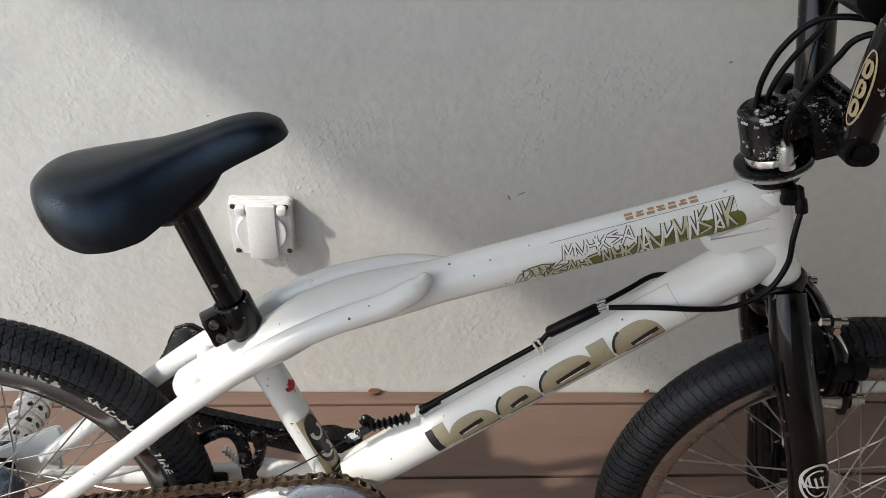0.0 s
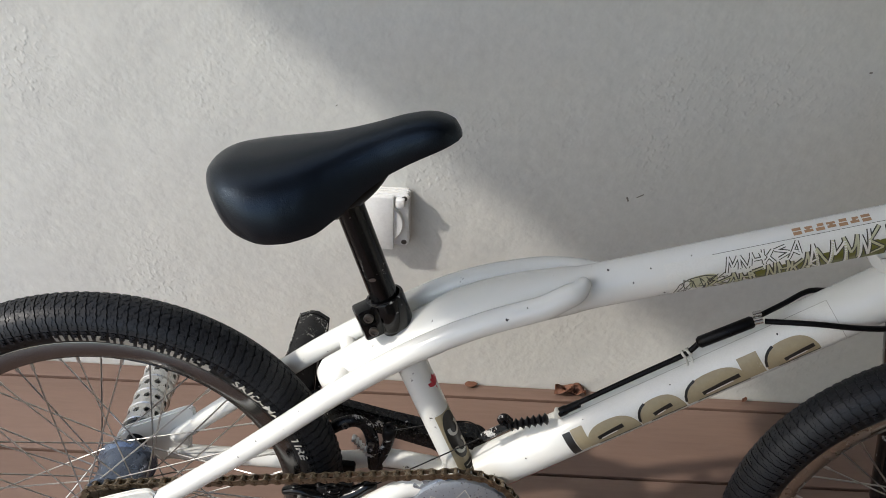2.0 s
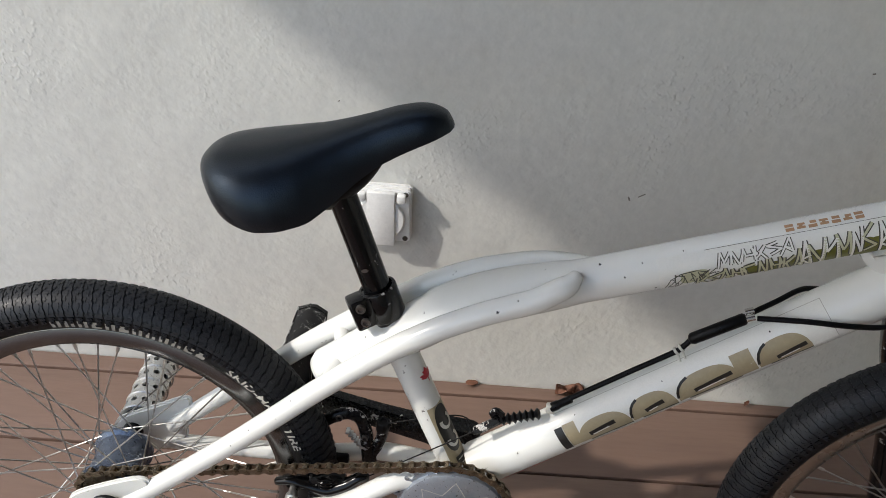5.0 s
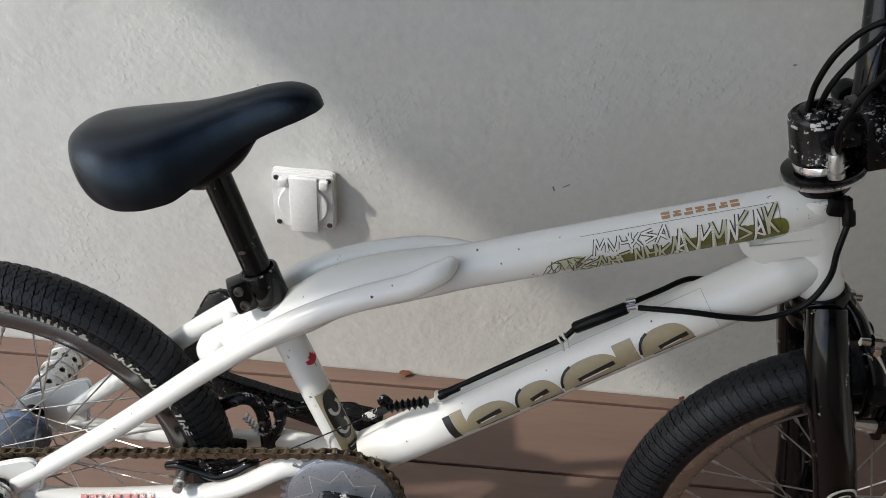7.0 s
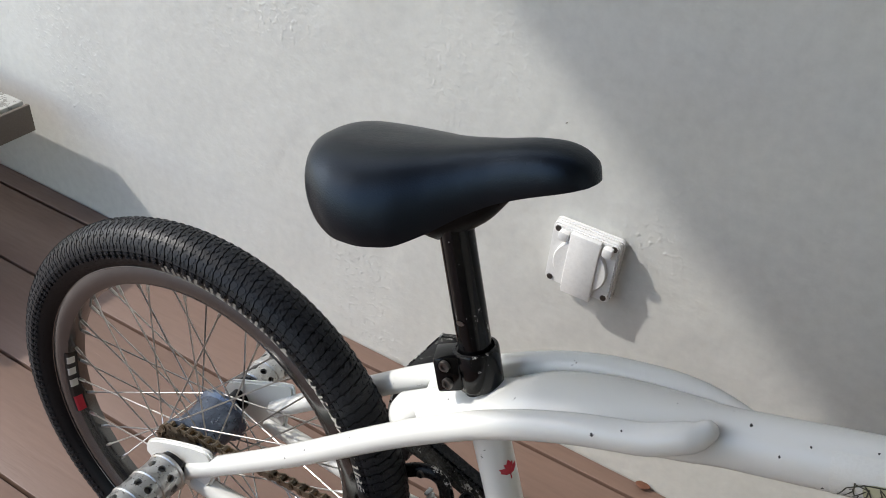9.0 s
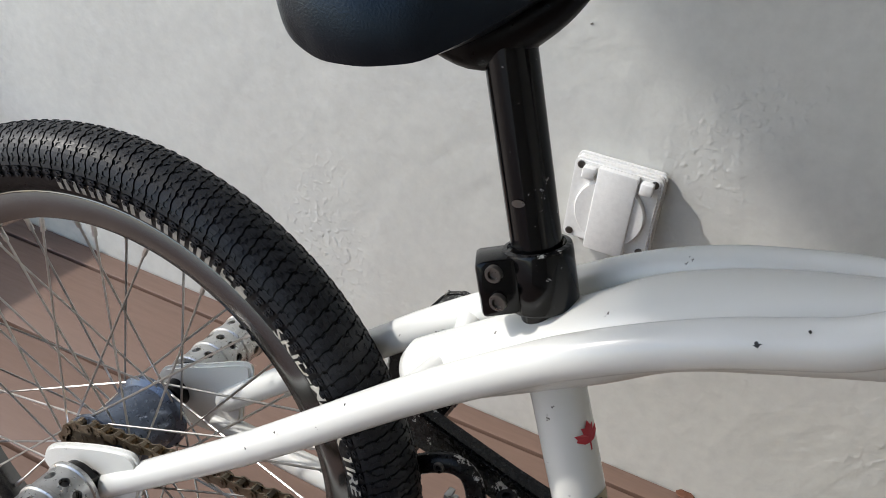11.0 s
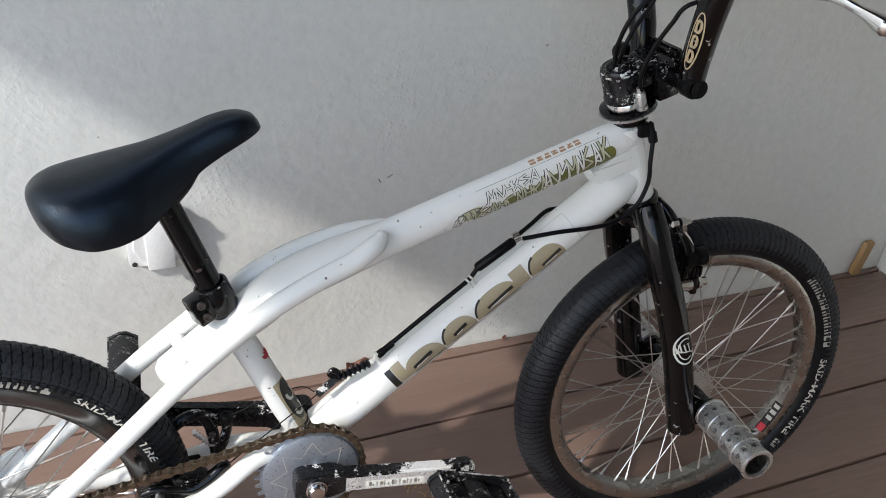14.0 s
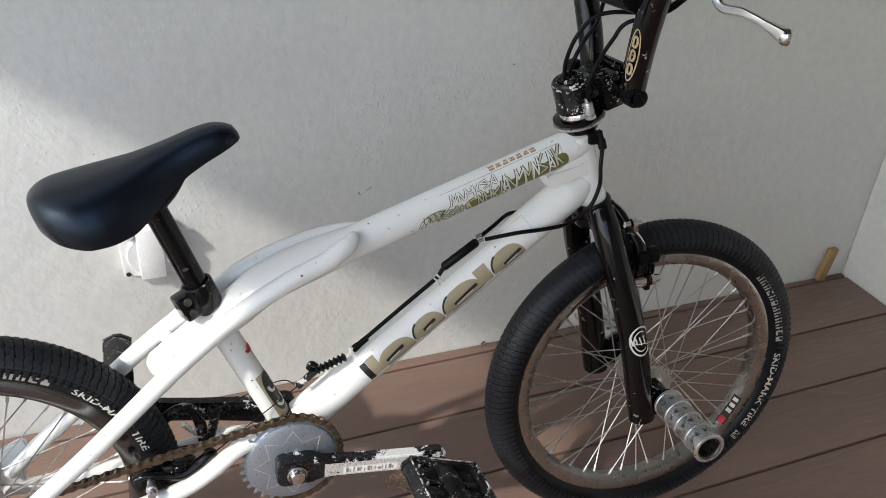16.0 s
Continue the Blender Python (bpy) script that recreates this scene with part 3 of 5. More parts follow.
        near_stroke(slit, DT0, DT1, DT_R, [(c0 + 0.003, h - 13), (c1 - 0.008, h - 9)], 0.0014, 0.0013)
        near_stroke(dark, DT0, DT1, DT_R, [(s0 + 0.010, low), (s1, low)], 0.0014, 0.0011)
    part("sticker_print", slit, CLEAR_STICKER, down, "white slits in the khaki shapes")
    edge = bmesh.new()
    for line in ([(0.112, 74), (0.398, 74)], [(0.398, 74), (0.398, -22)]):
        near_stroke(edge, DT0, DT1, DT_R, line, 0.0005, 0.0009)
    part("sticker_print", edge, FAINT, down, "thin sticker edge")
    part("sticker_print", bm, BEIGE, down, "khaki rounded letter-like shapes, scratched")
    part("sticker_print", dark, INK, down, "black edging of the khaki shapes")
    bm = bmesh.new()
    near_patch(bm, DT0, DT1, DT_R, 0.020, 0.080, -58, -50, 4, 1)
    part("sticker_print", bm, RED, down, "worn red print")
    # the seat tube: a cream and black oval and a red leaf
    bm = bmesh.new()
    near_patch(bm, ST0, ST1, ST_R, 0.012, 0.104, 10, 100, 8, 6, 0.0004)
    part("sticker", bm, BEIGE, seat, "khaki sticker")
    bm = bmesh.new()
    near_blob(bm, ST0, ST1, ST_R, 0.070, 58, 0.033, 38, 0.0008)
    near_patch(bm, ST0, ST1, ST_R, 0.016, 0.030, 36, 80, 2, 4, 0.0007)
    part("sticker_print", bm, INK, seat, "black oval print")
    bm = bmesh.new()
    for s in (0.054, 0.080):
        near_stroke(bm, ST0, ST1, ST_R, [(s + 0.0085 * math.cos(t), 60 + 22 * math.sin(t)) for t in np.linspace(0.6, 5.0, 14)], 0.0036, 0.0014)
    for s in (0.019, 0.026):
        near_stroke(bm, ST0, ST1, ST_R, [(s, 76), (s, 42)], 0.0018, 0.0014)
    part("lettering_bar", bm, CREAM, seat, "cream printed bars")
    bm = bmesh.new()
    leaf_out = [(0.0095, 0.0), (0.0055, 0.0022), (0.0062, 0.0048), (0.0022, 0.0038), (0.0028, 0.0092), (0.0002, 0.0078), (-0.0012, 0.0086), (-0.0042, 0.0038), (-0.0046, 0.0006), (-0.0095, 0.0005)]
    leaf_out += [(x, -y) for x, y in leaf_out[::-1][:-1]]
    for (x0, y0), (x1, y1) in zip(leaf_out, leaf_out[1:] + leaf_out[:1]):
        near_patch_points = []
        for x, y in ((-0.001, 0.0), (x0, y0), (x1, y1)):
            a = radians(70) + y / ST_R
            w = (Vector(ST1) - Vector(ST0)).normalized()
            front = Vector((w.z, 0, -w.x))
            near_patch_points.append(bm.verts.new(Vector(ST0) + w * (0.143 + x) + (Vector((0, -1, 0)) * math.cos(a) + front * math.sin(a)) * (ST_R + 0.0008)))
        bm.faces.new(near_patch_points)
    part("sticker_print", bm, RED, seat, "small red leaf print")
    bm = bmesh.new()
    cs = [(-0.40, -0.0545, 0.239), (-0.30, -0.049, 0.2505)]
    for k in range(9):
        near_patch(bm, cs[0], cs[1], 0.0111, 0.008 + k * 0.0095, 0.013 + k * 0.0095 + rng.uniform(0, 0.003), 20 + rng.uniform(0, 15), 62, 1, 3)
    part("lettering_bar", bm, FADED_RED, BIKE, "worn red printed bars")
    chips = [(TT0, TT1, TT_R, 0.014, 66, 0.0016, 5), (TT0, TT1, TT_R, 0.034, 22, 0.0010, 4), (TT0, TT1, TT_R, 0.052, 48, 0.0012, 3), (TT0, TT1, TT_R, 0.060, -24, 0.0014, 3), (TT0, TT1, TT_R, 0.090, 60, 0.0010, 3),
             (DT0, DT1, DT_R, 0.060, 24, 0.0012, 3), (DT0, DT1, DT_R, 0.135, 52, 0.0010, 2), (DT0, DT1, DT_R, 0.232, 44, 0.0010, 2), (DT0, DT1, DT_R, 0.345, 50, 0.0013, 3)]
    stay_near = ((-0.126, -0.034, 0.512), (-0.046, -0.0325, 0.548), 0.0118)
    chips += [(*stay_near, 0.053, 30, 0.0026, 11), (*stay_near, 0.074, 52, 0.0010, 7), (*stay_near, 0.030, 60, 0.0008, 6)]
    stay_low = ((-0.349, -0.047, 0.341), (-0.243, -0.0385, 0.430), 0.0116)
    chips += [(*stay_low, 0.040, 38, 0.0012, 7), (*stay_low, 0.100, 50, 0.0009, 6), (*stay_low, 0.012, 20, 0.0010, 6)]
    for a, b, r, at, ang, ds, da in chips:
        bm = bmesh.new()
        spin = rng.uniform(0, 6)
        near_blob(bm, a, b, r, at, ang, ds * 0.75, da * 0.7, 0.0009, 1.4, 9)
        for i, vert in enumerate(bm.verts):
            vert.co += Vector((rng.uniform(-1, 1), 0, rng.uniform(-1, 1))) * ds * 0.35 * math.sin(spin + i)
        part("paint_chip", bm, INK, BIKE, smooth=False)
    bm = bmesh.new()
    near_blob(bm, (-0.1855, 0, 0.487), (-0.243, 0, 0.655), 0.0138, 0.070, -4, 0.0022, 16, 0.0006, 1.8, 11)
    part("scuff", bm, BOLT_AND_RECESS, BIKE, "grey scuff on the seat post", smooth=False)
    return top, down, seat, head


_, DOWN_TUBE, SEAT_TUBE, HEAD_TUBE = frame_parts()


# -- saddle, post and clamp --
def saddle_parts():
    post0, post1 = Vector((-0.1855, 0, 0.487)), Vector((-0.243, 0, 0.655))
    ax = disc_axes(post1 - post0)
    part("seat_post", tube([post0, post0.lerp(post1, 0.5), post1], 0.0138, seg=24, dome=0.3), BLACK, BIKE, "gloss black seat post")
    p = post0.lerp(post1, 0.045)
    bm = lathe(bmesh.new(), [(0.0142, 0.0), (0.0182, 0.0), (0.0192, 0.0015), (0.0192, 0.0325), (0.0186, 0.034), (0.0160, 0.0345), (0.0150, 0.0325), (0.0142, 0.032)], p, ax, 32, closed=True)
    turn = Matrix.Translation(p) @ Vector((0, 0, 1)).rotation_difference(post1 - post0).to_matrix().to_4x4()
    turn = turn @ pose(0, 0, 0, 0, 0, 24)
    box(bm, (-0.0335, -0.0150, 0.002), (-0.012, 0.0105, 0.034), 0.003, turn)
    clamp = part("seat_clamp", bm, BLACK, BIKE, "black double-bolt seat clamp")
    for h in (0.0115, 0.0275):
        q = turn @ Vector((-0.0238, -0.0165, h))
        bm = lathe(bmesh.new(), [(0.0024, -0.0004), (0.0028, -0.0022), (0.0044, -0.0022), (0.0049, -0.0012), (0.0049, 0.001)], q, "y", 16)
        part("bolt", bm, BOLT_AND_RECESS, clamp, "worn black socket bolt")
    bm = lathe(bmesh.new(), [(0.0160, 0.0346), (0.0186, 0.0341), (0.0190, 0.0334), (0.0186, 0.0344), (0.0160, 0.0350)], p, ax, 32, closed=True)
    part("worn_edge", bm, CRANK_BLACK, clamp, "scraped top edge")
    # saddle: cross-sections from tail to nose
    tail, nose = Vector((-0.3604, 0, 0.655)), Vector((-0.1384, 0, 0.721))
    u = (nose - tail).normalized()
    up = Vector((-u.z, 0, u.x))
    stations = [0.0, 0.015, 0.05, 0.11, 0.19, 0.29, 0.40, 0.50, 0.60, 0.70, 0.80, 0.89, 0.95, 0.985, 1.0]
    half = [0.0089, 0.0286, 0.0468, 0.0591, 0.0661, 0.0655, 0.058, 0.0453, 0.0347, 0.0279, 0.025, 0.023, 0.0195, 0.0129, 0.0039]
    rise = [-0.0061, 0.0039, 0.0073, 0.0083, 0.0064, 0.0044, 0.003, 0.0023, 0.0032, 0.0046, 0.0066, 0.0057, 0.0014, -0.0049, -0.0141]
    drop = [0.0162, 0.0338, 0.0463, 0.0559, 0.0631, 0.0654, 0.0647, 0.0558, 0.0451, 0.0373, 0.0336, 0.029, 0.0228, 0.0151, 0.0057]
    along = np.concatenate(([0.0, 0.004, 0.009], np.linspace(0.015, 0.985, 66), [0.991, 0.996, 1.0]))
    half, rise, drop = (np.interp(along, stations, v) for v in (half, rise, drop))
    for _ in range(4):
        for v in (half, rise, drop):
            v[1:-1] = 0.25 * v[:-2] + 0.5 * v[1:-1] + 0.25 * v[2:]
    arc = np.linspace(-1, 1, 49)
    bm = bmesh.new()
    rows, length = [], (nose - tail).length
    for t, w, h, d in zip(along, half, rise, drop):
        row = []
        for a in arc:
            ang = a * radians(112)
            c = math.cos(ang)
            y = w * math.copysign(min(1.0, abs(math.sin(ang)) ** 0.72), a)
            z = h - d * (1 - (c ** 0.94 if c > 0 else c)) / (1 - math.cos(radians(112)))
            row.append(bm.verts.new(tail + u * (t * length) + up * z + Vector((0, y, 0))))
        rows.append(row)
    for a, b in zip(rows, rows[1:]):
        for k in range(len(arc) - 1):
            bm.faces.new((a[k], a[k + 1], b[k + 1], b[k]))
        bm.faces.new((a[0], b[0], b[-1], a[-1]))
    for row in rows[:1] + rows[-1:]:
        bm.faces.new(row)
    seat = part("saddle", bm, VINYL, BIKE, "black grained vinyl bmx saddle with an upturned nose", angle=50)
    bm = bmesh.new()
    sweep(bm, [tail + u * 0.07 + up * -0.052, tail + u * 0.10 + up * -0.060, tail + u * 0.135 + up * -0.048, tail + u * 0.16 + up * -0.034],
          [0.010, 0.016, 0.012, 0.006], seg=14, flat=1.1, dome=0.4)
    part("saddle_clamp", bm, PLASTIC, seat, "black moulded saddle base")
    for k in range(3):
        c = tail + u * (0.170 + k * 0.015) + up * (-0.0222 + k * 0.001)
        bm = bmesh.new()
        box(bm, c - Vector((0.005, 0.0205, 0.0035)), c + Vector((0.005, 0.0205, 0.0035)), 0.003)
        part("fold", bm, VINYL, seat)


saddle_parts()


# -- wheels --
def torus_profile(bm, centre, profile, seg=96):
    return lathe(bm, profile, centre, "y", seg, closed=True)


def tread_mesh(centre, WR, SR, rows=156):
    """Narrow slanted cross grooves between raised bands, small star studs on the crown and looped ribs on the shoulders, as one mesh."""
    verts, faces = [], []
    c = Vector(centre)

    def at(th, ph, lift):
        rr = WR + (SR + lift) * math.cos(ph)
        return (c.x + rr * math.cos(th), c.y + (SR + lift) * math.sin(ph), c.z + rr * math.sin(th))

    def raised(outline, lift, low=-0.0005):
        k, n = len(verts), len(outline)
        for level in (low, lift):
            verts.extend(at(th, ph, level) for th, ph in outline)
        faces.append(tuple(range(k + n, k + 2 * n)))
        for i in range(n):
            j = (i + 1) % n
            faces.append((k + i, k + j, k + n + j, k + n + i))

    step = 2 * math.pi / rows
    cols, edge = 26, radians(84)

    def sway(ph):
        jog = math.sin(ph * 22)
        return step * (0.55 * ph / edge + 0.045 * math.copysign(min(1, abs(3 * jog)), jog))

    for i in range(rows):
        th = i * step
        for j in range(cols):
            p0, p1 = (-edge + 2 * edge * (j + f) / cols for f in (0.0, 0.985))
            nick = 0.13 * step if j % 4 == 1 else 0.0
            half = 0.435 * step
            raised([(th + sway(p0) - half, p0), (th + sway(p0) + half - nick, p0), (th + sway(p1) + half - nick, p1), (th + sway(p1) - half, p1)], 0.0012)
        for j in range(-5, 6):
            ph = radians(j * 14.5)
            t0 = th + sway(ph) + (0.14 if j % 2 else -0.14) * step
            star = []
            for k in range(8):
                r = 0.0026 if k % 2 == 0 else 0.0007
                star.append((t0 + r / (WR + SR) * math.cos(k * math.pi / 4), ph + r / SR * math.sin(k * math.pi / 4)))
            raised(star, 0.0018, 0.0011)
        for s in (-1, 1):
            t0 = th + 0.55 * step * s
            for lo, hi, w in ((86, 93, 0.36), (95, 104, 0.30)):
                a, b = s * radians(lo), s * radians(hi)
                m = (a + b) / 2
                raised([(t0 - w * step, m), (t0 - 0.6 * w * step, a), (t0 + 0.6 * w * step, a), (t0 + w * step, m), (t0 + 0.6 * w * step, b), (t0 - 0.6 * w * step, b)], 0.0016)
                raised([(t0 - 0.5 * w * step, m), (t0, a * 0.6 + m * 0.4), (t0 + 0.5 * w * step, m), (t0, b * 0.6 + m * 0.4)], 0.0024, 0.0015)
    me = bpy.data.meshes.new("mesh")
    me.from_pydata(verts, [], faces)
    return me


def sidewall_words(bm, words, centre, WR, SR, r_lo, r_hi, a_from, a_to):
    """Built-in lettering bent round the near sidewall from one angle to another."""
    data = bpy.data.curves.new("words", "FONT")
    data.body, data.resolution_u = words, 2
    data.offset = 0.02
    ob = new("words", data)
    me = ob.to_mesh()
    xs, ys = [v.co.x for v in me.vertices], [v.co.y for v in me.vertices]
    x0, x1, y0, y1 = min(xs), max(xs), min(ys), max(ys)
    made = []
    for v in me.vertices:
        t = radians(a_from + (a_to - a_from) * (v.co.x - x0) / (x1 - x0))
        rr = r_lo + (r_hi - r_lo) * (v.co.y - y0) / (y1 - y0)
        ph = math.acos(max(-1, min(1, (rr - WR) / SR)))
        made.append(bm.verts.new((centre[0] + rr * math.cos(t), centre[1] - SR * math.sin(ph) - 0.0013, centre[2] + rr * math.sin(t))))
    for p in me.polygons:
        bm.faces.new([made[k] for k in p.vertices])
    ob.to_mesh_clear()
    bpy.data.objects.remove(ob)
    bpy.data.curves.remove(data)


def sidewall_bars(bm, centre, WR, SR, r_lo, r_hi, a_from, a_to, count, skip=()):
    """Letter-sized bars round the near sidewall, from one angle to another."""
    c = Vector(centre)
    rng = random.Random(count)
    step = (a_to - a_from) / count
    for k in range(count):
        if k in skip:
            continue
        a0 = a_from + step * (k + 0.12)
        a1 = a_from + step * (k + 0.84)
        cut = rng.choice(("solid", "notch", "split", "split"))
        spans = {"solid": [(r_lo, r_hi, a0, a1)], "notch": [(r_lo, r_hi, a0, a0 + (a1 - a0) * 0.4), (r_hi - 0.003, r_hi, a0, a1), (r_lo, r_lo + 0.003, a0, a1)],
                 "split": [(r_lo, r_hi, a0, a0 + (a1 - a0) * 0.36), (r_lo, r_hi, a1 - (a1 - a0) * 0.36, a1)]}[cut]
        for lo, hi, b0, b1 in spans:
            quad = []
            for rr, ang in ((lo, b0), (lo, b1), (hi, b1), (hi, b0)):
                t = radians(ang)
                ph = math.acos(max(-1, min(1, (rr - WR) / SR)))
                y = -(SR * math.sin(ph) + 0.0011)
                quad.append(bm.verts.new((c.x + rr * math.cos(t), c.y + y, c.z + rr * math.sin(t))))
            bm.faces.new(quad)


def spoke_mesh():
    return mesh_of(lathe(bmesh.new(), [(0.00095, 0), (0.00095, 0.93), (0.0019, 0.935), (0.0019, 1.0)], (0, 0, 0), "z", 6))


SPOKE = spoke_mesh()
SPOKE.materials.append(STEEL)


def wheel(name, centre, WR, SR, rim_scale, flange_r, flange_y, hub_r, hub_material, label, band, brand, words, turn=0.0):
    c, rs = Vector(centre), rim_scale
    rim = torus_profile(bmesh.new(), c, [(rs * 0.2085, -0.0155), (rs * 0.2100, -0.0150), (rs * 0.2100, -0.0135), (rs * 0.2020, -0.0130), (rs * 0.2020, 0.0130), (rs * 0.2100, 0.0135), (rs * 0.2100, 0.0150),
                                         (rs * 0.2085, 0.0155), (rs * 0.2078, 0.0150), (rs * 0.2030, 0.0162), (rs * 0.1975, 0.0162), (rs * 0.1925, 0.0148), (rs * 0.1880, 0.0125), (rs * 0.1858, 0.0060), (rs * 0.1850, 0.0), (rs * 0.1858, -0.0060), (rs * 0.1880, -0.0125), (rs * 0.1925, -0.0148), (rs * 0.1975, -0.0162), (rs * 0.2030, -0.0162), (rs * 0.2078, -0.0150)])
    w = part(name, rim, DULL_RIM if name == "front_wheel" else RIM, BIKE, label, angle=30)
    prof = [(WR + SR * math.cos(p), SR * math.sin(p)) for p in np.linspace(radians(-148), radians(148), 30)]
    inner = [(WR + (SR - 0.002) * math.cos(p), (SR - 0.002) * math.sin(p)) for p in np.linspace(radians(148), radians(-148), 12)]
    tyre = part("tyre", torus_profile(bmesh.new(), c, prof + inner), RUBBER, w, "black rubber street tyre")
    tread = part("tread", tread_mesh(c, WR, SR), TREAD, w)
    tread["kind"] = "stuff"
    bm = bmesh.new()
    for t in brand:
        sidewall_bars(bm, c, WR, SR, *band, *t)
    part("lettering_bar", bm, DULL_CREAM, w, "raised off-white sidewall lettering bars", smooth=False)
    bm = bmesh.new()
    sidewall_words(bm, "SKID-MARK TIRE", c, WR, SR, *band, *words)
    part("sidewall_lettering", bm, TYRE_PRINT, w, "off-white raised words SKID-MARK TIRE", smooth=False)
    f = flange_y
    hub = lathe(bmesh.new(), [(0.006, -0.052), (0.010, -0.052), (0.010, -f - 0.006), (hub_r * 0.9, -f - 0.004), (flange_r, -f - 0.002), (flange_r, -f + 0.002), (hub_r, -f + 0.005), (hub_r * 0.96, 0), (hub_r, f - 0.005),
                              (flange_r, f - 0.002), (flange_r, f + 0.002), (hub_r * 0.9, f + 0.004), (0.010, f + 0.006), (0.010, 0.052), (0.006, 0.052)], c, "y", 36)
    part("hub", hub, hub_material, w, "alloy hub shell")
    n = 48
    for k in range(n):
        side = 1 if k % 2 else -1
        a_rim = 2 * math.pi * (k + 0.5) / n + turn
        lead = (1 if (k // 2) % 2 else -1) * radians(66)
        a_hub = a_rim + lead
        p = c + Vector((math.cos(a_hub) * (flange_r - 0.003), side * (f + (0.0015 if lead > 0 else -0.0015)), math.sin(a_hub) * (flange_r - 0.003)))
        q = c + Vector((math.cos(a_rim) * rs * 0.1862, side * 0.003, math.sin(a_rim) * rs * 0.1862))
        d = q - p
        ob = new("spoke", SPOKE)
        ob.parent = w
        ob.matrix_local = Matrix.LocRotScale(p, Vector((0, 0, 1)).rotation_difference(d), Vector((1, 1, d.length)))
    return w


FRONT_WHEEL = wheel("front_wheel", FRONT, 0.2340, 0.0250, 1.045, 0.032, 0.030, 0.016, ALLOY, "front wheel with a worn alloy rim", (0.2225, 0.2325), [(45.5, 8.5, 12), (-36, -40, 3)], (3.2, -33))
REAR_WHEEL = wheel("rear_wheel", REAR, 0.2290, 0.0245, 1.003, 0.034, 0.028, 0.029, HUB_BLUE, "rear wheel with a worn alloy rim", (0.2165, 0.2260), [(97, 55.5, 12)], (49, 15), 0.03)


def set_wheel(w, centre, shift, yaw):
    """Sits a wheel a little out of the frame's plane, as loose axles and a turned fork do."""
    c = Vector(centre)
    w.matrix_basis = Matrix.Translation(c + Vector((0, shift, 0))) @ pose(0, 0, 0, 0, 0, yaw) @ Matrix.Translation(-c)


set_wheel(REAR_WHEEL, REAR, -0.0085, 5.2)
set_wheel(FRONT_WHEEL, FRONT, -0.0045, -2.57)


def rim_sticker(w, centre, rs, a0, a1):
    """A black rim sticker with cream bars and a red end, on the inner bed of the rim."""
    c = Vector(centre)

    bed = [(0.1925, -0.0150), (0.1880, -0.0125), (0.1858, -0.0060), (0.1850, 0.0)]

    def patch(lo, hi, f0, f1, lift, material, label):
        bm = bmesh.new()
        n, m = 8, 6
        grid = []
        for i in range(n + 1):
            t = radians(lo + (hi - lo) * i / n)
            row = []
            for j in range(m + 1):
                f = f0 + (f1 - f0) * j / m
                r, y = (float(np.interp(f, (0, 1, 2, 3), [q[k] for q in bed])) for k in (0, 1))
                row.append(bm.verts.new((c.x + (r * rs - lift) * math.cos(t), y - lift * 0.4, c.z + (r * rs - lift) * math.sin(t))))
            grid.append(row)
        for a, b in zip(grid, grid[1:]):
            for j in range(m):
                bm.faces.new((a[j], b[j], b[j + 1], a[j + 1]))
        part("sticker", bm, material, w, label, smooth=False)

    patch(a0, a1, 0.1, 2.6, 0.0004, INK, "black rim sticker")
    step = (a1 - a0) / 5
    for k in range(3):
        patch(a0 + step * (k + 0.35), a0 + step * (k + 0.95), 0.6, 2.1, 0.0008, CREAM, "cream printed bar")
    patch(a1 - step * 1.2, a1, 0.5, 2.2, 0.0008, RED, "red printed mark")


rim_sticker(FRONT_WHEEL, FRONT, 1.045, -22, -38)
rim_sticker(REAR_WHEEL, REAR, 1.003, 172, 198)


# -- pegs --
def peg_mesh(length=0.105, r=0.0216, around=10, rows=4):
    """A drilled alloy peg along -y: raised rings, and rows of round holes that go through its wall."""
    bm = bmesh.new()
    cell, wall = length / rows, 0.0035

    def at(a, y, rad):
        return bm.verts.new((rad * math.cos(a), -y, rad * math.sin(a)))

    n = 16
    for j in range(rows):
        y0, y1 = j * cell + 0.002, (j + 1) * cell - 0.002
        for i in range(around):
            mid = 2 * math.pi * (i + (0.5 if j % 2 else 0)) / around
            da = math.pi / around
            ym, hy = (y0 + y1) / 2, (y1 - y0) / 2
            ring_o, ring_i, ring_b = [], [], []
            for k in range(n):
                t = 2 * math.pi * k / n + math.pi / 4
                c, s = math.cos(t), math.sin(t)
                q = 1 / max(abs(c), abs(s))
                ring_o.append(at(mid + da * c * q, ym + hy * s * q, r))
                ring_i.append(at(mid + 0.0040 / r * c, ym + 0.0040 * s, r))
                ring_b.append(at(mid + 0.0040 / r * c, ym + 0.0040 * s, r - wall))
            for k in range(n):
                z = (k + 1) % n
                bm.faces.new((ring_o[k], ring_o[z], ring_i[z], ring_i[k]))
                bm.faces.new((ring_i[k], ring_i[z], ring_b[z], ring_b[k]))
    bmesh.ops.remove_doubles(bm, verts=bm.verts, dist=0.00005)
    for j in range(rows + 1):
        y = -j * cell
        w = 0.0024
        lathe(bm, [(r - wall, y - w), (r + 0.0002, y - w), (r + 0.0014, y - w * 0.6), (r + 0.0014, y + w * 0.6), (r + 0.0002, y + w), (r - wall, y + w)], (0, 0, 0), "y", 36, closed=True)
    drilled = len(bm.faces)
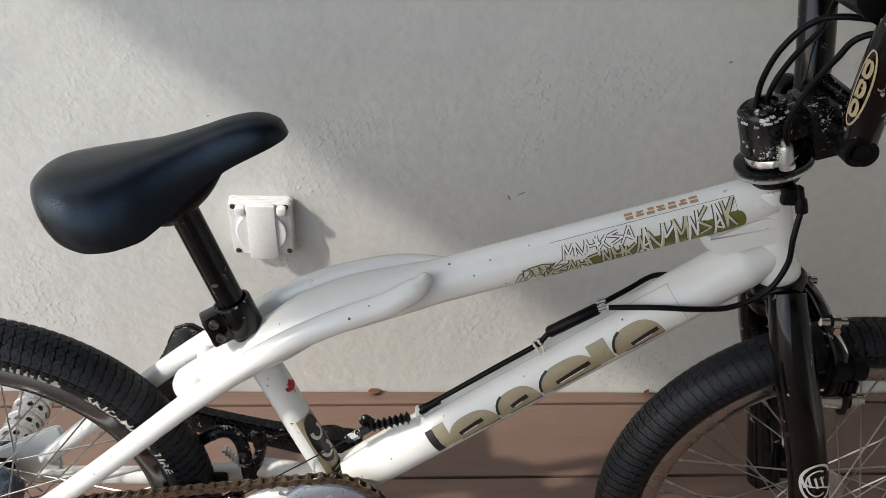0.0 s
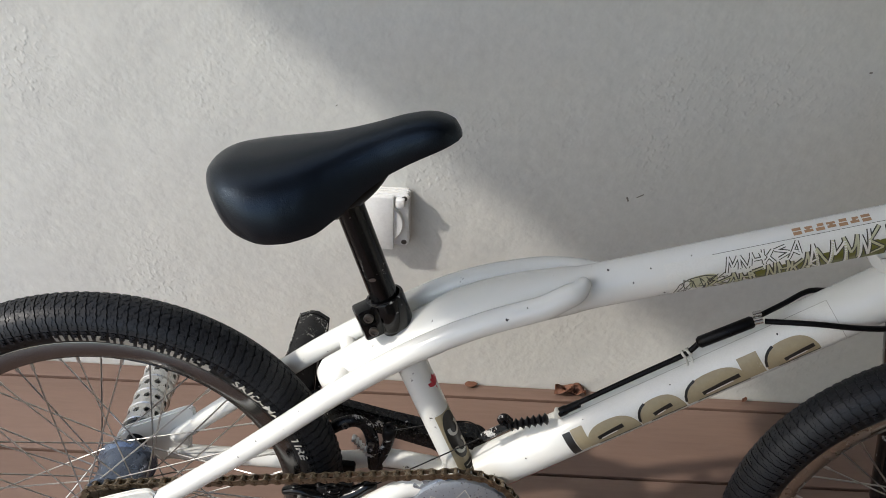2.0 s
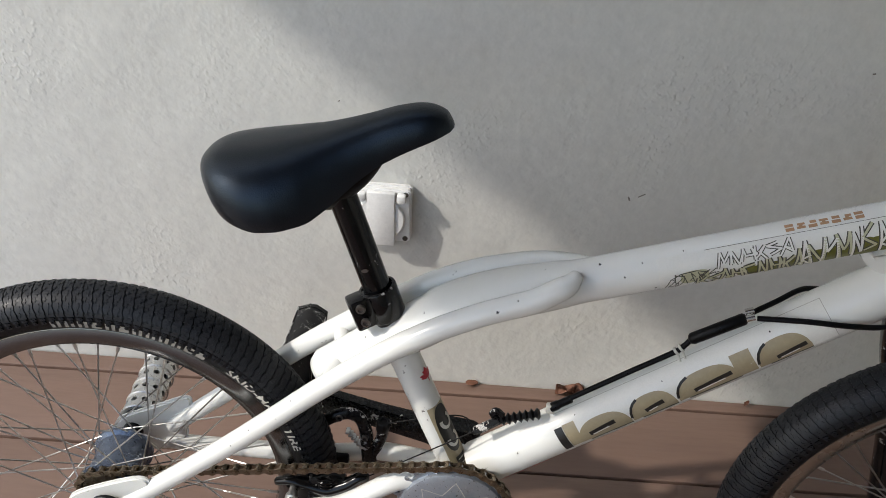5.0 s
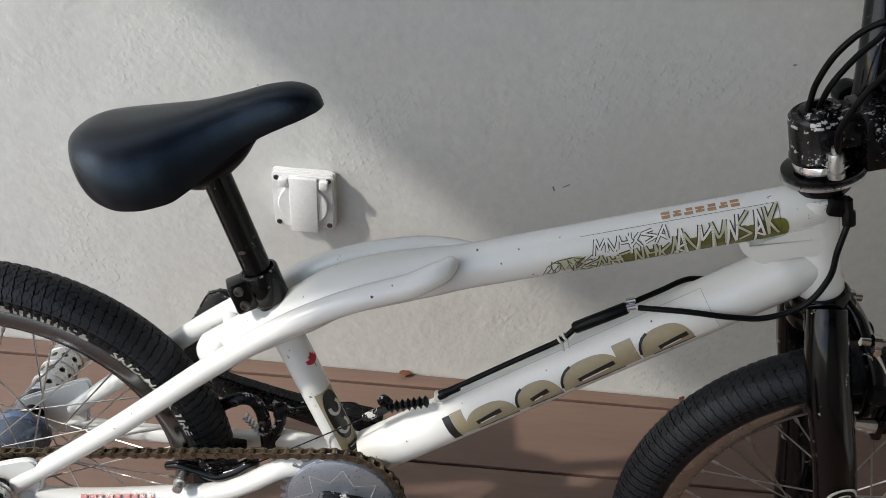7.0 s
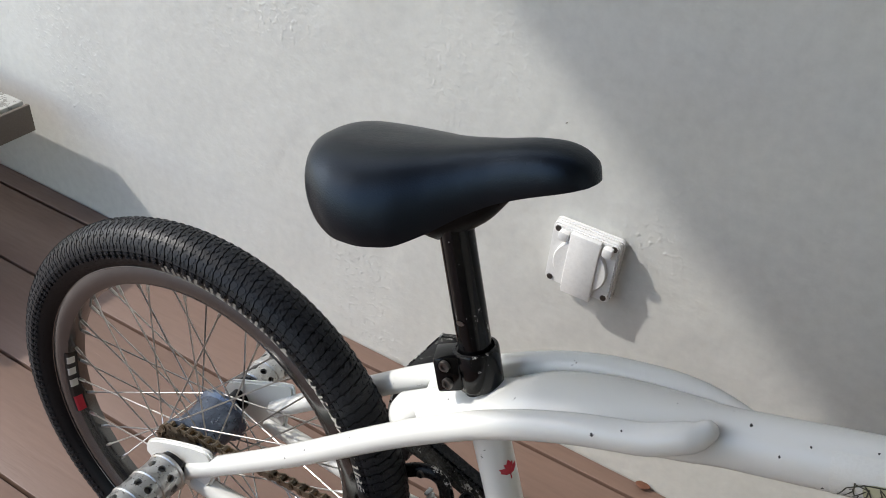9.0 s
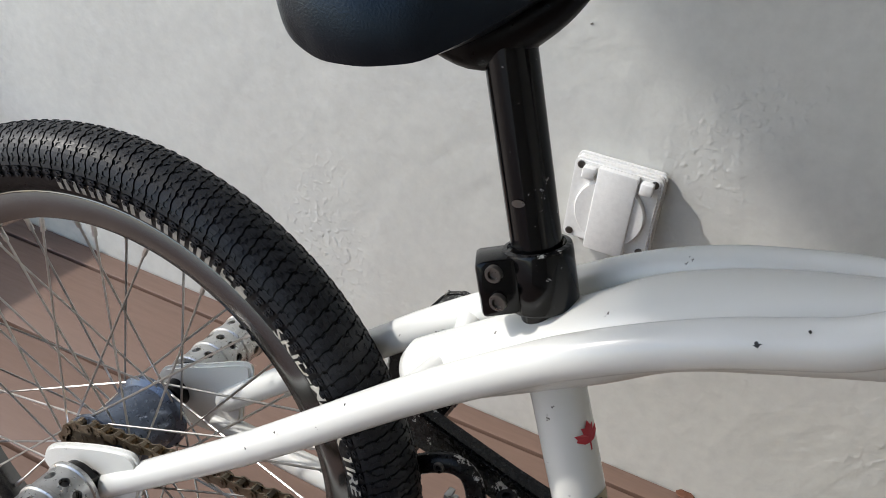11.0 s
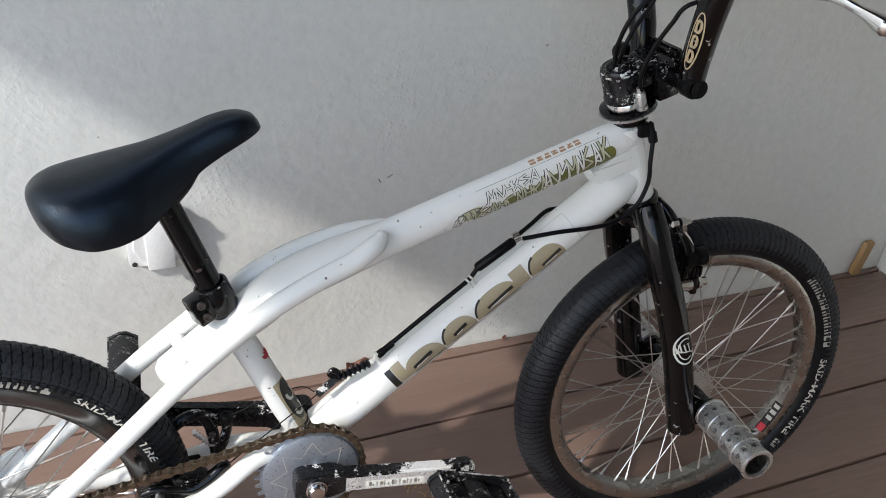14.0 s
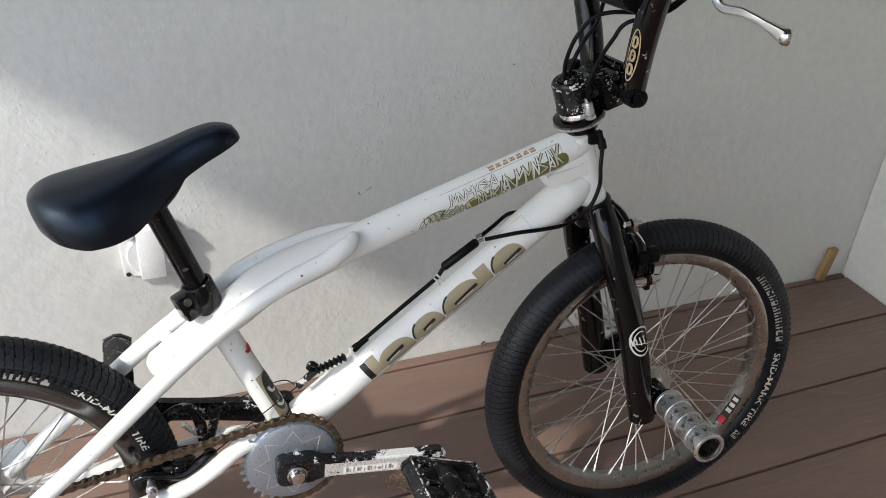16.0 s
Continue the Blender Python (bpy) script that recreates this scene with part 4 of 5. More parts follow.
    # Bore lining and plug coloured dark, so the holes look shaded inside.
    lathe(bm, [(r - wall - 0.0005, 0.002), (r - wall - 0.0005, -length + 0.001), (r - wall - 0.002, -length + 0.001), (r - wall - 0.002, 0.002)], (0, 0, 0), "y", 30, closed=True)
    lathe(bm, [(0.0, -0.050), (r - wall - 0.001, -0.050), (r - wall - 0.001, -0.040), (0.0, -0.040)], (0, 0, 0), "y", 24)
    for f in list(bm.faces)[drilled:]:
        f.material_index = 1
    return mesh_of(bm, angle=35)


PEG = peg_mesh()
PEG.materials.append(ALLOY)
PEG.materials.append(BOLT_AND_RECESS)
for centre, side, start in ((FRONT, -1, 0.088), (FRONT, 1, 0.088), (REAR, -1, 0.074), (REAR, 1, 0.074)):
    ob = part("peg", PEG, ALLOY, BIKE, "drilled alloy axle peg, scuffed")
    yaw = -2.57 if centre == FRONT else 5.2
    swing = Matrix.Translation(centre) @ pose(0, 0, 0, 0, 0, yaw) @ Matrix.Translation(-Vector(centre))
    shift = Vector(((-0.005, 0, 0.004) if centre == FRONT else (0.006, 0, -0.002)) if side < 0 else (0, 0, 0))
    ob.matrix_local = Matrix.Translation(shift) @ swing @ Matrix.Translation((centre[0], side * start, centre[2])) @ (Matrix.Identity(4) if side < 0 else pose(0, 0, 0, 0, 0, 180))
    bm = lathe(bmesh.new(), [(0.0, 0.040), (0.0125, 0.040), (0.0125, start - 0.012), (0.018, start - 0.010), (0.018, start), (0.0, start)], (centre[0], 0, centre[2]),
               (Vector((1, 0, 0)), Vector((0, 0, 1)), Vector((0, side, 0))), 24)
    part("axle_nut", bm, BLACK, BIKE).matrix_local = Matrix.Translation(shift) @ swing


# -- fork, headset, brake --
def fork_parts():
    bm = lathe(bmesh.new(), [(0.012, -0.032), (0.0285, -0.032), (0.0305, -0.028), (0.0305, -0.017), (0.0265, -0.015), (0.0265, -0.004), (0.0240, -0.001), (0.012, -0.001)], HEAD_LOW + STEER * -0.002, STEER_AXES, 32)
    sweep(bm, [(0.328, -0.046, 0.543), (0.329, 0, 0.550), (0.328, 0.046, 0.543)], [0.017, 0.0195, 0.017], seg=18)
    fork = part("fork", bm, BLACK, BIKE, "gloss black bmx fork with scratches")
    for s in (-1, 1):
        leg = [(0.326, s * 0.026, 0.564), (0.330, s * 0.046, 0.532), (0.345, s * 0.0585, 0.478), (0.364, s * 0.0635, 0.420), (0.3825, s * 0.0662, 0.355), (0.409, s * 0.0693, 0.234)]
        leg_ob = part("fork_leg", tube(leg, [0.0175, 0.019, 0.0195, 0.0195, 0.0195, 0.0198], seg=22), BLACK, fork)
        bm = slab(bmesh.new(), [(0.398, 0.272), (0.410, 0.292), (0.440, 0.272), (0.464, 0.262), (0.466, 0.242), (0.446, 0.234), (0.412, 0.236)], s * 0.066, s * 0.076, 0.002)
        part("dropout", bm, BLACK, fork)
        if s < 0:
            a, b = Vector(leg[-2]), Vector(leg[-3])
            bm = bmesh.new()
            pts = [(0.026 + 0.024 * math.sin(t), 8 + 46 * math.cos(t)) for t in np.linspace(0.3, 5.9, 22)]
            near_stroke(bm, a, b, 0.0196, pts, 0.0028, 0.0012)
            pts = [(0.026 + 0.0165 * math.sin(t), 8 + 31 * math.cos(t)) for t in np.linspace(0.9, 5.3, 18)]
            near_stroke(bm, a, b, 0.0196, pts, 0.0018, 0.0012)
            for k, h in ((0, 10), (1, 7), (2, 9), (3, 6)):
                near_stroke(bm, a, b, 0.0196, [(0.014 + h * 0.0006 + k * 0.0015, 24 - k * 17), (0.030 + h * 0.0004 + k * 0.0015, 18 - k * 17)], 0.0022, 0.0013)
            near_stroke(bm, a, b, 0.0196, [(0.014, 42), (0.020, 20), (0.024, -15), (0.031, -36)], 0.0018, 0.0013)
            part("fork_print", bm, CREAM, leg_ob.parent, "cream rounded badge outline", smooth=False)
    # caliper in front of the fork
    for s in (-1, 1):
        bm = bmesh.new()
        sweep(bm, [(0.346, s * 0.014, 0.566), (0.358, s * 0.027, 0.552), (0.370, s * 0.037, 0.530), (0.384, s * 0.045, 0.502), (0.388, s * 0.042, 0.450)], [0.0050, 0.0065, 0.0060, 0.0100, 0.0062], seg=12, flat=0.8, dome=0.4)
        arm = part("front_brake_arm", bm, BLACK, BIKE, "black front brake caliper arm")
        bm = lathe(bmesh.new(), [(0.0, -0.006), (0.0115, -0.006), (0.0128, -0.002), (0.0128, 0.008), (0.0105, 0.009), (0.0105, 0.011), (0.0122, 0.012), (0.0122, 0.024), (0.0100, 0.026), (0.0060, 0.026), (0.0050, 0.023), (0.0, 0.023)], (0.384, s * 0.046, 0.494), "x", 22)
        part("pivot", bm, PLASTIC, arm)
        for k in range(5):
            bm = bmesh.new()
            box(bm, (0.382 + k * 0.0055, s * 0.042 - 0.009, 0.466), (0.3858 + k * 0.0055, s * 0.042 + 0.009, 0.480), 0.0015)
            part("spring_coil", bm, PLASTIC, arm)
        bm = lathe(bmesh.new(), [(0.0, -0.016), (0.0078, -0.016), (0.0082, -0.007), (0.0098, -0.004), (0.0098, 0.003), (0.0055, 0.005), (0.0055, 0.012), (0.0088, 0.013), (0.0088, 0.018), (0.0060, 0.020), (0.0060, 0.027), (0.0, 0.028)], (0.392, s * 0.045, 0.4545), "x", 18)
        part("pad_bolt", bm, CHROME, arm, "chromed pad bolt")
        bm = bmesh.new()
        box(bm, (0.395, s * 0.045 - 0.008, 0.441), (0.4035, s * 0.045 + 0.008, 0.466), 0.002)
        part("pad_plate", bm, BLACK, arm)
        bm = bmesh.new()
        box(bm, (0.365, s * 0.019 - 0.004, 0.448), (0.415, s * 0.019 + 0.004, 0.460), 0.002)
        part("brake_pad", bm, RUBBER, arm)
        bm = lathe(bmesh.new(), [(0.0, -0.012), (0.0042, -0.012), (0.0042, -0.004), (0.0074, -0.002), (0.0074, 0.005), (0.0040, 0.006), (0.0040, 0.013), (0.0, 0.014)], (0.371, s * 0.037, 0.541), "x", 12)
        part("cable_bolt", bm, CHROME, arm)
        bm = lathe(bmesh.new(), [(0.0, -0.007), (0.0036, -0.007), (0.0036, 0.007), (0.0, 0.008)], (0.374, s * 0.037, 0.534), "y", 10)
        part("clamp_screw", bm, CHROME, arm)
        part("return_spring", tube([(0.374, s * 0.040, 0.532), (0.383, s * 0.045, 0.520), (0.389, s * 0.048, 0.506), (0.389, s * 0.047, 0.495)], 0.0022, seg=8), CHROME, arm, "bright steel return spring")
    part("brake_cable", tube([(0.372, -0.036, 0.541), (0.364, -0.018, 0.556), (0.358, 0.0, 0.563)], 0.0014, seg=6), STEEL, BIKE)
    # headset, gyro, stem
    top = on_steerer(0.0045)
    bm = lathe(bmesh.new(), [(0.012, -0.001), (0.022, -0.001), (0.0235, 0.002), (0.0235, 0.008), (0.012, 0.008)], top, STEER_AXES, 28)
    headset = part("headset", bm, BLACK, BIKE)
    bm = lathe(bmesh.new(), [(0.020, 0.011), (0.0330, 0.011), (0.0342, 0.0122), (0.0342, 0.0142), (0.0322, 0.0150), (0.020, 0.0150)], top, STEER_AXES, 40, closed=True)
    gyro = part("gyro_rotor", bm, ALLOY, BIKE, "brake-cable rotor of two alloy plates under the stem")
    bm = lathe(bmesh.new(), [(0.020, 0.0160), (0.0318, 0.0160), (0.0330, 0.0170), (0.0330, 0.0195), (0.0310, 0.0205), (0.020, 0.0215)], top, STEER_AXES, 40, closed=True)
    part("rotor_plate", bm, BLACK, gyro)
    bm = lathe(bmesh.new(), [(0.016, 0.0085), (0.0215, 0.0085), (0.0235, 0.011), (0.0235, 0.0270), (0.0220, 0.029), (0.016, 0.029)], top, STEER_AXES, 32)
    part("bearing_ring", bm, CHROME, gyro, "polished steel ring")
    bm = lathe(bmesh.new(), [(0.0, 0.0285), (0.0246, 0.0285), (0.0258, 0.030), (0.0258, 0.0335), (0.0248, 0.035), (0.0250, 0.064), (0.0242, 0.0685), (0.0218, 0.0708), (0.0165, 0.0705), (0.0160, 0.0735), (0.0100, 0.0745), (0.0090, 0.0715), (0.0, 0.0715)],
               top, STEER_AXES, 36)
    turn = Matrix.Translation(on_steerer(0.0605) - Vector((0.0025, 0, 0.0045))) @ pose(0, 0, 0, 0, -18, 0)
    box(bm, (0.004, -0.0240, -0.010), (0.034, 0.0240, 0.0130), 0.003, turn)
    stem = part("stem", bm, STEM_BLACK, BIKE, "black stem with chipped paint")
    edge_wear = random.Random(12)
    for k in range(24):
        a0 = edge_wear.uniform(0, 360)
        a1 = a0 + edge_wear.uniform(5, 26)
        lo = edge_wear.uniform(0.062, 0.069)
        hi = min(0.0703, lo + edge_wear.uniform(0.001, 0.004))
        bm = bmesh.new()
        rows = []
        for i in range(7):
            t = radians(a0 + (a1 - a0) * i / 6)
            row = []
            for j in range(4):
                h = lo + (hi - lo) * j / 3 + edge_wear.uniform(-0.0006, 0.0006)
                r = float(np.interp(h, (0.034, 0.064, 0.0685, 0.0705), (0.0248, 0.0250, 0.0242, 0.0218))) + 0.0003
                row.append(bm.verts.new(top + STEER_AXES[0] * (r * math.cos(t)) + STEER_AXES[1] * (r * math.sin(t)) + STEER_AXES[2] * h))
            rows.append(row)
        for p, q in zip(rows, rows[1:]):
            for j in range(3):
                bm.faces.new((p[j], q[j], q[j + 1], p[j + 1]))
        part("worn_edge", bm, SCRAPED, stem, smooth=False)
    bm = bmesh.new()
    box(bm, (0.030, -0.0290, -0.032), (0.056, 0.0290, 0.0136), 0.0025, turn)
    box(bm, (0.0575, -0.0285, -0.028), (0.069, 0.0285, 0.020), 0.004, turn)
    part("bar_clamp", bm, STEM_BLACK, stem, "black handlebar clamp")
    for s in (-1, 1):
        for h in (-0.021, 0.006):
            bm = lathe(bmesh.new(), [(0.0, 0.068), (0.0045, 0.068), (0.0045, 0.072), (0.0, 0.072)], (0, 0, 0), "x", 12)
            for v in bm.verts:
                v.co = turn @ (v.co + Vector((0, s * 0.016, h + 0.003)))
            part("bolt", bm, CHROME, stem)
    q = turn @ Vector((0.004, -0.0270, 0.001))
    bm = lathe(bmesh.new(), [(0.0, 0.004), (0.0085, 0.004), (0.0085, -0.001), (0.0055, -0.002), (0.0055, 0.001), (0.0, 0.001)], q, "y", 18)
    part("bolt_boss", bm, BLACK_WORN, stem)
    q = on_steerer(0.028) + Vector((0.003, -0.030, 0))
    bm = lathe(bmesh.new(), [(0.0, 0.0), (0.0068, 0.0), (0.0068, 0.004), (0.0046, 0.005), (0.0046, 0.006), (0.0060, 0.007), (0.0060, 0.020), (0.0052, 0.0215), (0.0034, 0.022), (0.0034, 0.027), (0.0, 0.0275)], q, STEER_AXES, 14)
    part("barrel_adjuster", bm, ALLOY, gyro, "knurled alloy cable adjuster")
    q = on_steerer(-0.018) + Vector((0.013, -0.026, 0))
    bm = lathe(bmesh.new(), [(0.0, 0.0), (0.0055, 0.0), (0.0055, 0.012), (0.0038, 0.014), (0.0038, 0.024), (0.0, 0.028)], q, STEER_AXES, 12)
    part("barrel_adjuster", bm, PLASTIC, gyro)
    bm = bmesh.new()
    box(bm, on_steerer(-0.008) + Vector((-0.004, -0.028, -0.004)), on_steerer(0.006) + Vector((0.016, -0.014, 0.0)), 0.003)
    part("cable_stop", bm, PLASTIC, gyro)
    return turn


STEM_TURN = fork_parts()


# -- handlebar --
def bar_parts():
    clamp = STEM_TURN @ Vector((0.051, 0, -0.0075))
    cx, cz = clamp.x, clamp.z
    bm = bmesh.new()
    sweep(bm, [(cx, -0.080, cz), (cx, 0.080, cz)], 0.0105, seg=20, caps=True)
    bar = part("handlebar", bm, BLACK, BIKE, "black high-rise bmx handlebar")
    for s in (-1, 1):
        bm = lathe(bmesh.new(), [(0.0075, 0.0), (0.0112, 0.0), (0.0118, -0.002), (0.0118, -0.018), (0.0108, -0.020), (0.0075, -0.020)], (cx - 0.006, s * 0.081, cz + 0.001),
                   (Vector((1, 0, 0)), Vector((0, 0, 1)), Vector((0, s, 0))), 24, closed=True)
        part("bar_plug", bm, PLASTIC, bar, "open black tube end")
        line = [(cx, s * 0.052 - 0.012, cz - 0.002), (cx - (0.004 if s < 0 else 0.0), s * 0.060 - 0.012, cz + 0.040), (cx - (0.011 if s < 0 else 0.002), s * 0.084 - 0.012, cz + 0.100), (cx - (0.013 if s < 0 else 0.006), s * 0.111 - 0.012, cz + 0.160), (cx - 0.010, s * 0.145, cz + 0.200),
                (cx - 0.026, s * 0.24, cz + 0.208), (cx - 0.051, s * 0.36, cz + 0.204)]
        part("bar_tube", tube(line, [0.0135, 0.0162, 0.0165, 0.0150, 0.0112, 0.0112, 0.0112], seg=20), BLACK, bar)
        bm = bmesh.new()
        p, q = Vector(line[-2]), Vector(line[-1])
        d = (q - p).normalized()
        prof = []
        for k in range(16):
            prof += [(0.0150, k * 0.0078), (0.0165, k * 0.0078 + 0.002), (0.0165, k * 0.0078 + 0.0056)]
        prof = [(0.0115, -0.001), (0.022, 0.0), (0.022, 0.003)] + prof[2:] + [(0.017, 0.130), (0.010, 0.133), (0.0, 0.133)]
        lathe(bm, prof, q - d * 0.125, disc_axes(d), 20)
        part("grip", bm, RUBBER, bar, "black rubber grip")
        a = Vector((p.x, s * 0.182, p.z)) if abs(p.y) > 0.182 else p.lerp(q, 0.02)
        lev = bmesh.new()
        sweep(lev, [a + Vector((0.016, 0, -0.012)), (0.3175, s * 0.210, 0.8665), (0.3195, s * 0.250, 0.8625), (0.3245, s * 0.275, 0.857), (0.331, s * 0.300, 0.849)], [0.0060, 0.0044, 0.0040, 0.0038, 0.0074], seg=12, flat=1.15, dome=0.8)
        lever = part("brake_lever", lev, CHROME, bar, "polished alloy brake lever")
        bm = bmesh.new()
        lathe(bm, [(0.0115, -0.008), (0.0165, -0.008), (0.0165, 0.008), (0.0115, 0.008)], a, disc_axes(d), 20, closed=True)
        box(bm, a + Vector((0.006, -0.010, -0.030)), a + Vector((0.030, 0.010, -0.004)), 0.004)
        part("lever_clamp", bm, ALLOY, bar)
    part("crossbar", tube([(cx - 0.012, -0.108, cz + 0.131), (cx - 0.012, 0, cz + 0.131), (cx - 0.006, 0.100, cz + 0.131)], 0.0085, seg=14), BLACK, bar)
    part("crossbar_pad", tube([(cx - 0.013, -0.082, cz + 0.131), (cx - 0.013, 0, cz + 0.131), (cx - 0.013, 0.082, cz + 0.131)], 0.031, seg=20, dome=0.15), PLASTIC, bar, "black crossbar pad")
    bm = bmesh.new()
    a, b = Vector((cx - 0.002, -0.0685, cz + 0.020)), Vector((cx - 0.0105, -0.0960, cz + 0.100))
    near_stroke(bm, a, b, 0.0162, [(0.041 + 0.034 * math.cos(t), 25 * math.sin(t) - 73) for t in np.linspace(0, 2 * math.pi, 28)], 0.0016, 0.0010)
    for k in range(3):
        near_stroke(bm, a, b, 0.0162, [(0.023 + k * 0.018 + 0.007 * math.cos(t), -73 + 10 * math.sin(t)) for t in np.linspace(0, 2 * math.pi, 14)], 0.0030, 0.0011)
        near_stroke(bm, a, b, 0.0162, [(0.015 + k * 0.018, -85), (0.029 + k * 0.018, -83)], 0.0026, 0.0011)
    part("bar_print", bm, GOLD, bar, "gold oval badge", smooth=False)
    # cables at the front
    runs = [[(0.2670, -0.004, 0.728), (0.2662, -0.004, 0.7455), (0.2655, -0.008, 0.7642), (0.2712, -0.015, 0.7904), (0.2868, -0.020, 0.8127), (0.307, -0.030, 0.8226), (cx + 0.030, -0.060, cz + 0.100),
             (cx + 0.036, -0.13, cz + 0.150), (cx - 0.010, -0.225, cz + 0.185)],
            [(0.2790, 0.004, 0.728), (0.278, 0.004, 0.7414), (0.2807, 0.0, 0.7619), (0.2922, 0.0, 0.7839), (0.3062, 0.0, 0.8031), (0.314, 0.002, 0.8240), (cx + 0.010, 0.030, cz + 0.135), (cx + 0.020, 0.10, cz + 0.180),
             (cx - 0.015, 0.225, cz + 0.188)],
            [on_steerer(0.050) + Vector((0.004, -0.031, 0)), (0.2830, -0.036, 0.736), (0.2887, -0.044, 0.7678), (0.2991, -0.055, 0.7967), (0.3107, -0.064, 0.8173), (cx + 0.020, -0.088, cz + 0.105),
             (cx + 0.030, -0.15, cz + 0.160), (cx - 0.010, -0.232, cz + 0.186)]]
    for r in runs:
        part("brake_cable", tube(r, 0.0026, seg=10, n=8), PLASTIC, BIKE, "black cable housing looping up to the handlebar")


bar_parts()


# -- cranks, pedals, chain --
def crank_parts():
    for s in (-1, 1):
        ang = radians(-4.6) if s < 0 else radians(171.5)
        u, v = Vector((math.cos(ang), 0, math.sin(ang))), Vector((-math.sin(ang), 0, math.cos(ang)))
        c = Vector((BB[0], s * 0.066, BB[2]))
        e = c + u * 0.178 + Vector((0, s * 0.012, 0))

        def block(bm, stations):
            """Rectangular sections along the arm: distance, half height, y from, y to."""
            rows = []
            for d, h, y0, y1 in stations:
                h, y0, y1 = (h, y0, y1) if s < 0 else (h * 1.15, y0 + 0.008, y1 + 0.008)
                p = Vector((BB[0], 0, BB[2])) + u * d
                rows.append([bm.verts.new(p + v * a + Vector((0, s * y, 0))) for a, y in ((-h, y0), (h, y0), (h, y1), (-h, y1))])
            for a, b in zip(rows, rows[1:]):
                for k in range(4):
                    bm.faces.new((a[k], a[(k + 1) % 4], b[(k + 1) % 4], b[k]))
            bm.faces.new(rows[0])
            bm.faces.new(rows[-1])
            bmesh.ops.recalc_face_normals(bm, faces=bm.faces)
            bmesh.ops.bevel(bm, geom=list(bm.edges), offset=0.002, segments=2, affect="EDGES")

        bm = bmesh.new()
        block(bm, [(-0.024, 0.014, 0.050, 0.074), (-0.016, 0.0185, 0.048, 0.076), (0.020, 0.0180, 0.050, 0.076), (0.034, 0.0140, 0.056, 0.075), (0.10, 0.0125, 0.064, 0.081), (0.160, 0.0130, 0.071, 0.087),
                   (0.190, 0.0150, 0.073, 0.089), (0.199, 0.009, 0.074, 0.088)])
        arm = part("crank_arm", bm, WORN_CRANK if s < 0 else CRANK_BLACK, BIKE, "black crank arm worn to bare metal" if s < 0 else "black painted crank arm")
        bm = lathe(bmesh.new(), [(0.0, 0.0), (0.0130, 0.0), (0.0130, 0.002), (0.0115, 0.0025), (0.0112, 0.005), (0.0085, 0.009), (0.0, 0.0105)], (BB[0], s * 0.076, BB[2]), (Vector((1, 0, 0)), Vector((0, 0, 1)), Vector((0, s, 0))), 20)
        part("crank_bolt", bm, CHROME, arm, "domed chrome crank bolt")
        if s < 0:
            bm = bmesh.new()
            for lo, hi, y in ((0.036, 0.172, -0.0765),):
                pts = [(lo, -0.0100), (hi, -0.0095), (hi, 0.0090), (lo, 0.0098)]
                bm.faces.new([bm.verts.new(Vector((BB[0], 0, BB[2])) + u * a + v * b + Vector((0, -(0.0752 + (a - 0.034) * 0.092) - 0.0008, 0))) for a, b in pts])
            part("bare_patch", bm, SCRAPED, arm, "bare worn metal along the arm", smooth=False)
            bm = bmesh.new()
            pts = [(0.060, -0.0078), (0.132, -0.0078), (0.132, 0.0030), (0.060, 0.0030)]
            bm.faces.new([bm.verts.new(Vector((BB[0], 0, BB[2])) + u * p + v * q + Vector((0, -(0.0752 + (p - 0.034) * 0.092) - 0.0010, 0))) for p, q in pts])
            part("label_patch", bm, CREAM, arm, "pale worn label", smooth=False)
            bm = bmesh.new()
            for k in range(14):
                a = 0.0635 + k * 0.0047
                top = (0.0012, -0.0014, 0.0012, 0.0004)[k % 4]
                pts = [(a, -0.0060), (a + (0.0014 if k % 3 else 0.0034), -0.0060), (a + (0.0014 if k % 3 else 0.0034), top), (a, top)]
                bm.faces.new([bm.verts.new(Vector((BB[0], 0, BB[2])) + u * p + v * q + Vector((0, -(0.0752 + (p - 0.034) * 0.092) - 0.0013, 0))) for p, q in pts])
            part("lettering_bar", bm, ALLOY, arm, "pale worn lettering bars", smooth=False)
        # pedal
        pe = Vector((BB[0], 0, BB[2])) + u * 0.182
        tilt = -21.5 if s < 0 else 84
        m = Matrix.Translation((pe.x + (0.003 if s < 0 else -0.026), s * 0.091, pe.z - (0.004 if s < 0 else 0.0))) @ pose(0, 0, 0, 0, -tilt, 0)
        L, W, H = 0.106, 0.050 if s < 0 else 0.054, 0.014 if s < 0 else 0.019

        def bar_of(x0, x1, y0, y1, h, bevel):
            return box(bmesh.new(), (x0, min(s * y0, s * y1), -h), (x1, max(s * y0, s * y1), h), bevel, m)

        pedal = part("pedal", bar_of(-0.014, 0.014, 0.002, L - 0.004, 0.012, 0.004), PEDAL_BLACK, BIKE, "black platform pedal with scraped edges")
        side_out = [(-W, -H), (W, -H), (W + 0.008, -0.25 * H), (W + 0.008, 0.25 * H), (W, H), (-W, H), (-W - 0.008, 0.25 * H), (-W - 0.008, -0.25 * H)]
        for y0, y1 in ((0.010, 0.019), (L - 0.009, L)):
            bm = slab(bmesh.new(), side_out, min(s * y0, s * y1), max(s * y0, s * y1), 0.0016)
            bm.transform(m)
            part("end_plate", bm, PEDAL_BLACK, pedal)
